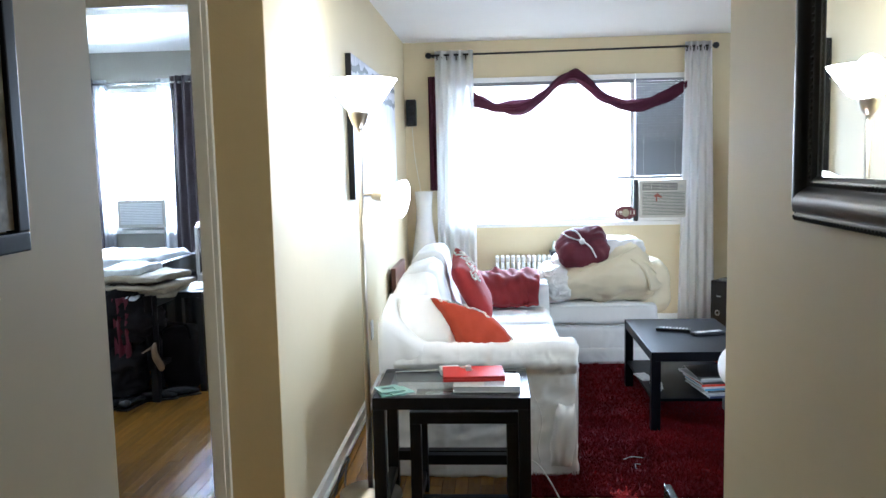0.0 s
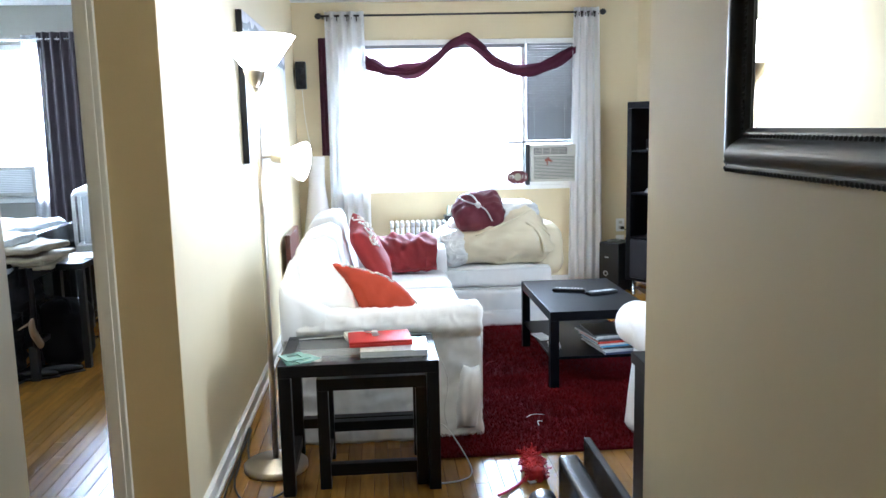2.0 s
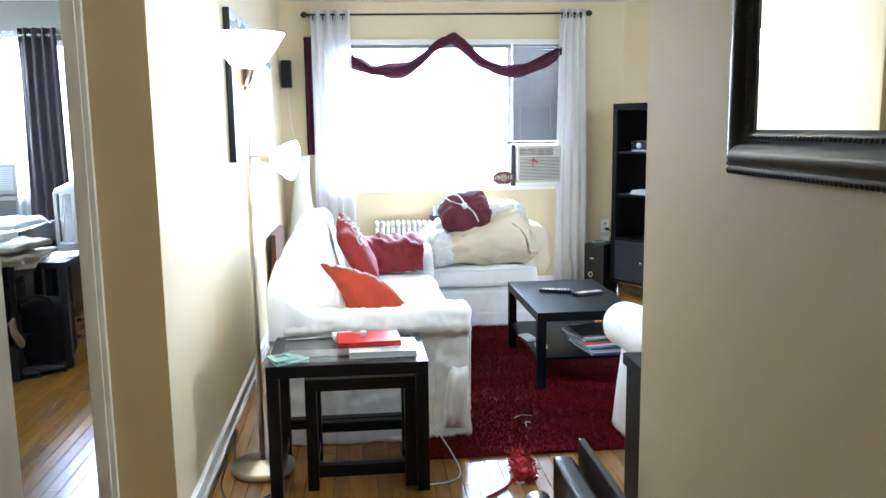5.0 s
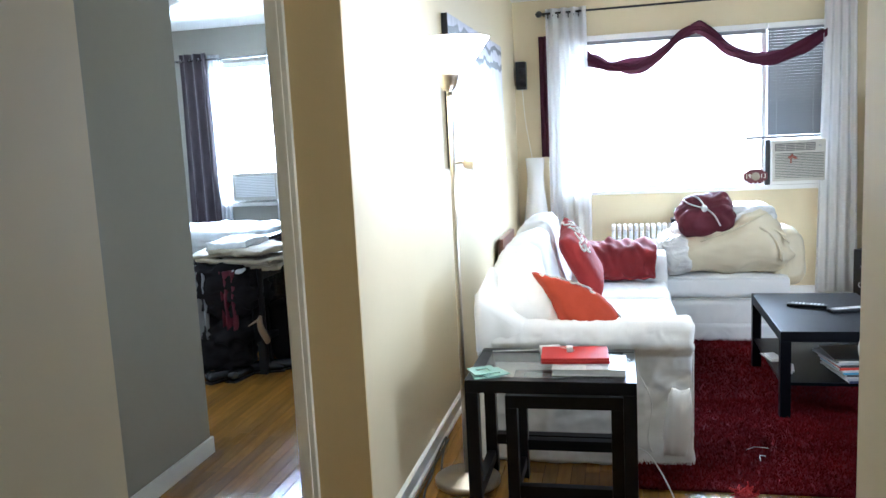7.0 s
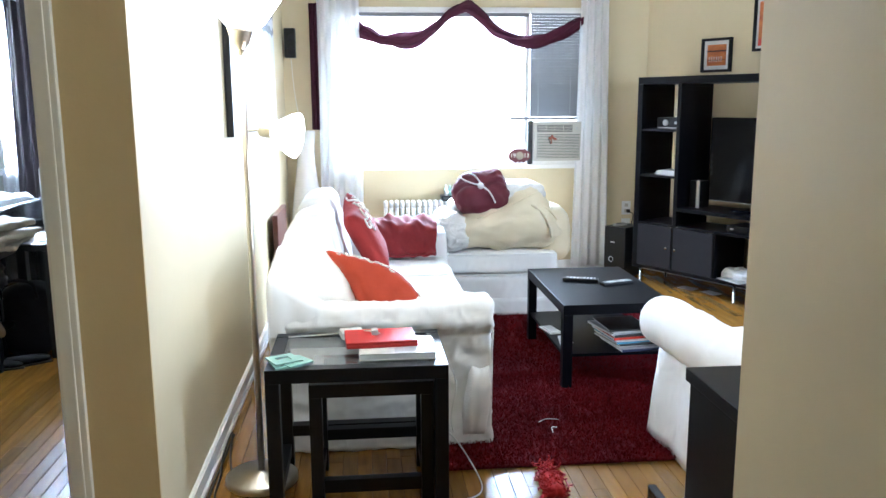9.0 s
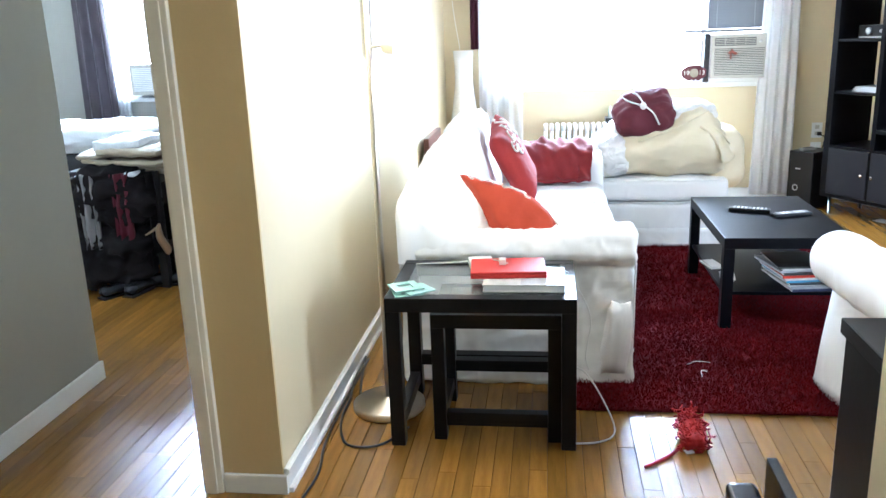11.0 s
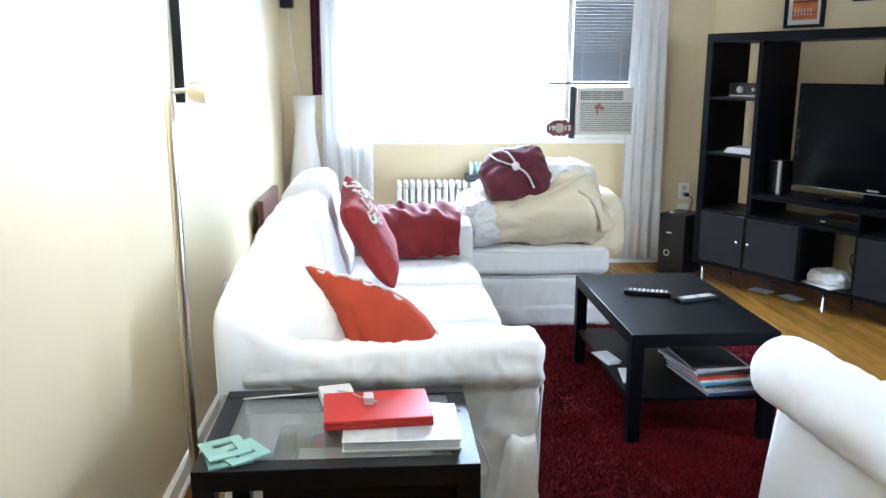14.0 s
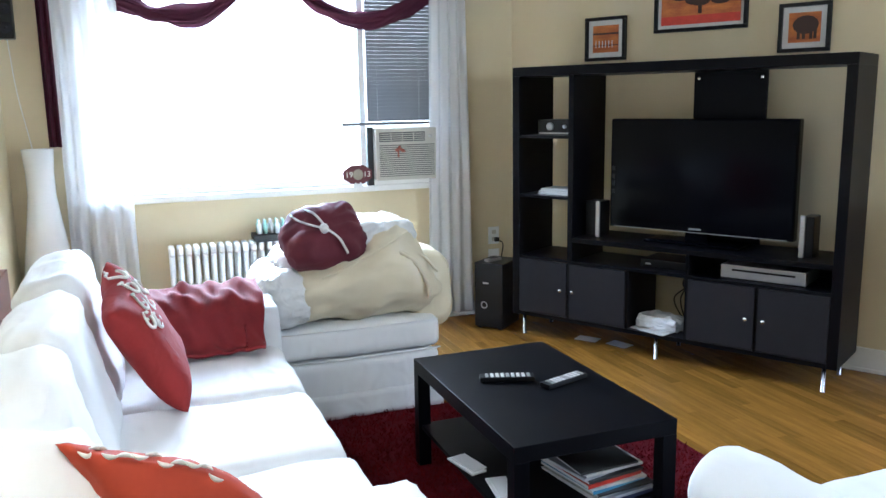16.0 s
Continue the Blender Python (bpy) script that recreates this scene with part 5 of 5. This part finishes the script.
# ---- things on the floor by the hall ----
# added clear film that whitens the floor where a patch of daylight falls
fl = thing("daylight_patch", (1.125, -.10, .002), "thin clear sheet standing for a patch of daylight on the floor", "plastic sheet")
part("sheet", box(0, .72, 0, .725, 0, .0022), FILM, fl)
ya = thing("yarn_toy", (1.34, .43, 0), "tangled bright red yarn toy lying on the floor", "yarn")
bm = soft(-.034, .042, -.105, .085, .004, .058, .026, 14, .012, 34, 2)
part("body", bm, YARN, ya, smooth=True)
rnd = random.Random(8)
for i in range(150):
    a, b = rnd.uniform(0, 6.28), rnd.uniform(-.08, .08)
    p = Vector((.042 * math.cos(a) * (1 - 2.5 * max(0, b)), b * 1.25, .036 + .034 * math.sin(a)))
    pts = [p]
    for k in range(4):
        p = p + Vector((rnd.gauss(0, .009), rnd.gauss(0, .010), rnd.gauss(0, .007)))
        p.z = max(.006, p.z)
        pts.append(p)
    part("strand", tube(spline(pts, 3), .0028, sides=4), YARN, ya)
part("tail", tube(spline([(-.03, -.06, .02), (-.08, -.12, .008), (-.13, -.17, .007), (-.18, -.21, .007)], 6), .006, sides=6), YARN, ya, smooth=True)
part("label_tag", box(-.07, -.04, -.10, -.075, .006, .009), PAPER, ya, at=pose(0, 0, 0, 0, 0, 20))
st = thing("folded_chairs", (0, 0, 0), "folded black panels with glossy tops leaning by the wall", "folded panels")
part("panel", box(1.205, 1.222, -1.62, -.965, 0, .72, .004), LEATHER, st)
part("panel", box(1.135, 1.185, -1.62, -.99, 0, .69, .016, seg=3), LEATHER, st, smooth=True)
part("panel", soft(1.045, 1.12, -1.62, -1.03, .0, .635, .035, 10, 0), LEATHER, st, smooth=True)
cb = thing("cabinet", (1.485, -1.12, 0), "low black wooden cabinet against the wall", "cabinet")
part("body", box(0, .80, .012, .63, 0, .75, .003), BLACKW, cb)
part("top", box(-.008, .81, .005, .645, .755, .79, .004), BLACKW, cb)
part("door", box(.02, .395, .631, .645, .06, .73, .003), BLACKW, cb)
part("door", box(.405, .78, .631, .645, .06, .73, .003), BLACKW, cb)

# ---- hall walls ----
mr = thing("mirror", (1.30, -1.555, 1.405), "large wall mirror in a wide moulded black frame", "mirror")
MH, ML = .95, 1.15
prof = [(0, 0)] + [(q.x * .8, -q.y * .62) for q in spline([(0, .016, 0), (.004, .024, 0), (.012, .026, 0), (.016, .024, 0), (.022, .034, 0), (.034, .045, 0), (.046, .046, 0), (.058, .038, 0), (.066, .026, 0), (.072, .021, 0), (.080, .019, 0), (.088, .012, 0)], 3)] + [(.072, 0)]


def moulding(length, flip=1):
    """A mitred frame bar along +y, its outer edge at z 0."""
    bm = bmesh.new()
    a = [bm.verts.new((x, i, i)) for i, x in prof]
    b = [bm.verts.new((x, length - i, i)) for i, x in prof]
    n = len(prof)
    for k in range(n):
        bm.faces.new((a[k], a[(k + 1) % n], b[(k + 1) % n], b[k]))
    bm.faces.new(a[::-1]), bm.faces.new(b)
    bmesh.ops.recalc_face_normals(bm, faces=bm.faces[:])
    return bm


FRAMEB = mat("black_moulding", (.010, .009, .009), .32, dark=(.016, .014, .013), scale=14, stretch=(1, .3, 1), spec=.45)
part("frame_bar", moulding(ML), FRAMEB, mr, at=pose(0, -ML, 0))
part("frame_bar", moulding(ML), FRAMEB, mr, at=Matrix.Translation((0, 0, MH)) @ Matrix.Rotation(math.pi, 4, 'X'))
part("frame_bar", moulding(MH), FRAMEB, mr, at=Matrix.Rotation(radians(90), 4, 'X'))
part("frame_bar", moulding(MH), FRAMEB, mr, at=Matrix.Translation((0, -ML, MH)) @ Matrix.Rotation(radians(-90), 4, 'X'))
part("mirror_glass", box(-.0070, -.003, -ML + .068, -.068, .068, MH - .068), MIRROR, mr)
bead = None
for i in range(110):
    y = -.006 - i * .0105
    for dz in ((.004, -.0140), (.0575, -.0121)):
        if bead is None:
            bead = part("bead", lathe([(.0005, -.0045), (.0038, -.002), (.0038, .002), (.0005, .0045)], 6), FRAMEB, mr, at=pose(dz[1], y, dz[0]))
        else:
            o = bead.copy()
            scene.collection.objects.link(o)
            o.matrix_basis = pose(dz[1], y, dz[0])
for i in range(60):
    for dy in ((.004, -.0140), (.0575, -.0121)):
        o = bead.copy()
        scene.collection.objects.link(o)
        o.matrix_basis = pose(dy[1], -dy[0], .006 + i * .0105)
hp = thing("hall_picture", pose(.17, -1.85, 1.405, 0, 0, 90) @ pose(-.62, 0, 0), "sepia botanical print in a thin dark frame", "picture")
for b in frame_bars(.62, .85, .026, .019):
    part("frame", b, BLACKW, hp)
part("print", box(.03, .59, -.015, -.008, .03, .82), SEPIA, hp, "mottled sepia print")

# ---- bedroom ----
curtain(-2.13, -1.82, .05, 2.34, YW - .10, 4, DARKCURT, "dark plum-brown grommet curtain in the bedroom", flare=.12, seed=7, rings=CHROME, group="bedroom curtains")
curtain(-3.13, -2.86, .05, 2.34, YW - .10, 3, DARKCURT, "dark plum-brown grommet curtain in the bedroom", flare=.25, seed=9, rings=CHROME, group="bedroom curtains")
curtain(-2.27, -2.10, .05, 2.32, YW - .07, 3, VOILE, "sheer white voile behind the dark curtain", seed=11, amp=.012, group="bedroom sheers")
curtain(-2.86, -2.74, .05, 2.32, YW - .07, 3, VOILE, "sheer white voile behind the dark curtain", seed=12, amp=.012, group="bedroom sheers")
br = thing("bedroom_curtain_rod", (0, 0, 0), "silver curtain rod in the bedroom", "curtain rod")
part("rod", tube([(-3.2, YW - .10, 2.28), (-1.74, YW - .10, 2.28)], .010), CHROME, br, smooth=True)
for x in (-3.16, -1.78):
    part("bracket", box(x - .01, x + .01, YW - .10, YW, 2.265, 2.28, .002), CHROME, br)
ring = part("ring", tube([(-2.72 + .022 * math.cos(a), YW - .10, 2.245 + .022 * math.sin(a)) for a in [k * math.tau / 12 for k in range(12)]], .004, sides=6, closed=True), CHROME, br, smooth=True)
ac2 = thing("bedroom_air_conditioner", (-2.70, YW - .10, .94), "white air conditioner in the bedroom window", "air conditioner")
part("body", box(0, .46, 0, .40, .02, .28, .012), ACW, ac2)
part("grille_backing", box(.03, .43, -.003, 0, .05, .25), SILVER, ac2)
for i in range(13):
    part("grille_slat", box(.03, .43, -.010, -.001, .054 + i * .0152, .063 + i * .0152, .0015), WHITEP, ac2)
bed = thing("bed", (-3.7, 2.75, 0), "dark wooden bed with a thick pale grey duvet", "bed")
part("bed_frame", box(0, 1.95, 0, 1.50, .22, .50, .02), LEATHER, bed)
part("footboard", box(2.06, 2.13, -.02, 1.52, .05, .83, .02), LEATHER, bed)
for x in (.05, 1.88):
    for y in (.05, 1.43):
        part("leg", box(x - .03, x + .03, y - .03, y + .03, 0, .23), BLACKW, bed)
part("mattress", soft(.02, 1.98, .01, 1.47, .44, .72, .06, 10, .006, 5, 2), LEATHER, bed, "black bedspread", smooth=True)
part("duvet", crease(soft(.3, 2.04, .02, .80, .715, .865, .07, 44, .018, 5, 3), .012, 6, 2), DUVET, bed, smooth=True)
bc = thing("bench", (-2.0, 2.10, 0), "dark bench heaped with black clothes at the bed's foot", "bench")
part("seat", box(0, .62, 0, .50, .62, .68, .006), BLACKW, bc)
for x in (.0, .57):
    for y in (0, .45):
        part("leg", box(x, x + .05, y, y + .05, 0, .62, .003), BLACKW, bc)
part("shelf", box(.02, .60, .02, .48, .20, .23, .003), BLACKW, bc)
DARKCLOTH = mat("black_cloth", (.007, .006, .007), .9, dark=(.012, .010, .012), scale=9, amount=.6, spec=.15)
ROSE = mat("rose_cloth", (.09, .008, .02), .85, scale=9)
for i, (x0, x1, z0, mt, lab) in enumerate(((-2.02, -1.86, .10, DARKCLOTH, "black garment hanging over the bench"), (-1.80, -1.66, .16, DARKCLOTH, "black garment hanging over the bench"), (-1.60, -1.50, .28, ROSE, "rose garment hanging among black ones"), (-1.62, -1.46, .10, DARKCLOTH, "black garment hanging over the bench"), (-1.46, -1.36, .22, DARKCLOTH, "black garment hanging over the bench"), (-1.80, -1.70, .26, mat("grey_cloth", (.22, .22, .23), .9), "grey garment hanging among black ones"))):
    g = thing("garment", ((x0 + x1) / 2, 2.075 if mt is DARKCLOTH else 1.985, 0), lab, "clothes", "garments on the bench")
    bm = fold_sheet(x0 - (x0 + x1) / 2, x1 - (x0 + x1) / 2, z0, .70, 0, .02, 2, n=20, rows=10, seed=20 + i, thick=.02)
    part("cloth", wobble(bm, .012, 9, i), mt, g, smooth=True)
bl = thing("folded_blankets", (-1.86, 2.10, .68), "untidy stack of beige and white folded linen", "linen")
for i, (x0, x1, z0, z1, mt, turn) in enumerate(((-.02, .40, 0, .022, DUVET, -5), (.30, .60, .004, .030, LINEN, 8), (.03, .57, .030, .058, LINEN, 3), (.05, .60, .062, .090, LINEN, -6), (.02, .52, .094, .122, LINEN, 6), (.16, .56, .116, .150, LINEN, -9), (.12, .40, .130, .190, DUVET, 4))):
    bm = soft(x0, x1, -.05 + .006 * i, .40, z0, z1, .013, 34, .006, 9, i)
    for v in bm.verts:
        # the layers sag towards one end and their fronts do not line up
        v.co.z += -.030 * max(0, (.12 - v.co.x) / .14) * (i < 3) + .012 * noise.noise(Vector((v.co.x * 6, v.co.y * 5, i)))
        v.co.y += .020 * noise.noise(Vector((v.co.x * 7, i * 2.3, 1)))
    part("cloth", crease(bm, .005, 10, i), mt, bl, smooth=True, at=Matrix.Rotation(radians(turn), 4, 'Z'))
tb = thing("small_table", (-1.50, 2.35, 0), "small dark table with pale papers beside the bench", "table")
part("tabletop", box(0, .34, 0, .45, .64, .68, .004), BLACKW, tb)
for x in (0, .30):
    for y in (0, .41):
        part("leg", box(x, x + .04, y, y + .04, 0, .64, .002), BLACKW, tb)
for i in range(3):
    p = thing("paper_sheet", pose(-1.46 + .06 * i, 2.40 + .05 * i, .681 + .003 * i, 0, 0, 12 * i - 8), "pale blue-white sheet of paper on the table", "paper", "papers on the table")
    part("sheet", box(0, .20, 0, .26, 0, .002), PAPER, p)
db = thing("duffel_bag", (-1.36, 2.52, 0), "black canvas bag standing on the floor", "bag")
part("body", soft(-.14, .14, -.16, .16, 0, .42, .09, 12, .02, 8, 4), DARKCLOTH, db, smooth=True)
part("strap", tube(spline([(-.10, -.15, .36), (-.08, -.18, .46), (.08, -.18, .46), (.10, -.15, .36)], 6), .010, sides=6), DARKCLOTH, db, smooth=True)
for i, (x, y, a, mt) in enumerate(((-1.62, 1.98, 60, LEATHER), (-1.52, 2.03, 80, LEATHER), (-1.42, 2.16, 20, LEATHER), (-1.30, 2.24, 35, LEATHER))):
    s = thing("shoe", pose(x, y, 0, 0, 0, a), "black leather shoe lying on the floor", "shoe", "shoes by the bench")
    bm = soft(-.13, .13, -.042, .042, .008, .075, .035, 10, 0)
    for v in bm.verts:
        if v.co.x > 0:
            v.co.z = .008 + (v.co.z - .008) * (1 - .45 * v.co.x / .13)
    part("upper", bm, mt, s, smooth=True)
    part("sole", box(-.13, .13, -.04, .04, 0, .010, .004), PLASTIC, s)
ps = thing("pale_shoe", pose(-1.36, 2.0, .30, 20, 50, 40) @ Matrix.Scale(.8, 4), "beige high-heeled shoe lying among the black clothes", "shoe")
bm = soft(-.11, .11, -.034, .034, .0, .055, .03, 10, 0)
for v in bm.verts:
    v.co.z += .07 * max(0, -v.co.x / .11) ** 1.5 - .03 * max(0, v.co.x / .11)
SHOETAN = mat("tan_leather", (.20, .13, .075), .5)
part("upper", bm, SHOETAN, ps, smooth=True)
part("heel", tube([(-.095, 0, .07), (-.105, 0, .0), (-.108, 0, -.02)], [.012, .007, .006], sides=8), SHOETAN, ps, smooth=True)
hp = thing("clothes_heap", (-1.98, 2.02, 0), "black heap of clothes sliding off the bench", "clothes", "garments on the bench")
part("cloth", crease(soft(.04, .50, -.04, .30, .0, .40, .14, 30, .06, 5, 6), .025, 8, 3), DARKCLOTH, hp, smooth=True)
part("cloth", crease(soft(.10, .58, -.05, .34, .40, .72, .13, 26, .05, 5, 9), .025, 8, 5), DARKCLOTH, hp, smooth=True)
wl = thing("white_lantern", pose(-1.40, 3.35, .62, 0, 0, 10), "white appliance with tall clear windows on a dark stool", "heater")
part("base", box(-.13, .13, -.13, .13, 0, .06, .015), WHITEP, wl)
part("lid", lathe([(.001, .50), (.05, .495), (.13, .455), (.15, .43), (.15, .42)], 24), WHITEP, wl, smooth=True)
for x, y in ((-.12, -.12), (.12, -.12), (-.12, .12), (.12, .12), (0, -.13)):
    part("post", box(x - .012, x + .012, y - .012, y + .012, .06, .43, .004), WHITEP, wl)
for i in range(2):
    part("pane", box(-.11 + .115 * i, -.005 + .115 * i, -.128, -.124, .07, .42), GLASS, wl)
part("core", box(-.08, .08, -.05, .08, .06, .42, .01), DUVET, wl)
so = thing("stool", (-1.40, 3.35, 0), "dark wooden stool carrying the white appliance", "stool")
part("seat", box(-.17, .17, -.17, .17, .58, .62, .01), BLACKW, so)
for x in (-.14, .14):
    for y in (-.14, .14):
        part("leg", box(x - .02, x + .02, y - .02, y + .02, 0, .58, .003), BLACKW, so)
cl = thing("ceiling_light", (-2.35, 2.9, H), "flat white glass ceiling light in the bedroom", "ceiling light")
part("rim", lathe([(.15, 0), (.16, -.01), (.16, -.03), (.15, -.035)], 28), CHROME, cl, smooth=True)
part("bowl", lathe([(.15, -.03), (.13, -.06), (.07, -.085), (.001, -.092)], 28), CERAMIC, cl, smooth=True)

# ---- floor strips, last ----
PW = .060
near, rest = [], []
rnd = random.Random(12)
x = -4.2
while x < 5.1:
    y = -5.2 - rnd.random() * .8
    while y < YW:
        L = rnd.choice((.45, .6, .75, .9, 1.1))
        a, b = max(y, -5.2), min(y + L, YW)
        if b - a > .02:
            close = ((-.02 < x < 2.0 and -.75 < a < .75) or (-1.08 < x < -.1 and -.3 < a < 1.9))
            (near if close and len(near) < 300 else rest).append((x, a, b))
        y += L
    x += PW
shapes = {}
for x, a, b in near:
    key = round(b - a, 2)
    if key not in shapes:
        bm = box(.0006, PW - .0006, .0006, key - .0006, -.012, 0, .0012, seg=1)
        me = bpy.data.meshes.new("plank")
        bm.to_mesh(me)
        bm.free()
        me.materials.append(OAK)
        shapes[key] = me
    o = new("plank", shapes[key])
    o.parent = floor
    o.location = (x, a, 0)
vs, fs = [], []
for x, a, b in rest:
    k = len(vs)
    g = .0006
    vs += [(x + g, a + g, 0), (x + PW - g, a + g, 0), (x + PW - g, b - g, 0), (x + g, b - g, 0), (x + g, a + g, -.011), (x + PW - g, a + g, -.011), (x + PW - g, b - g, -.011), (x + g, b - g, -.011)]
    fs += [(k, k + 1, k + 2, k + 3)] + [(k + q, k + q + 4, k + (q + 1) % 4 + 4, k + (q + 1) % 4) for q in range(4)]
me = bpy.data.meshes.new("planks")
me.from_pydata(vs, [], fs)
me.materials.append(OAK)
far = new("planks", me)
far.parent = floor
tagged(far, "honey-brown oak floor strips", kind="stuff")
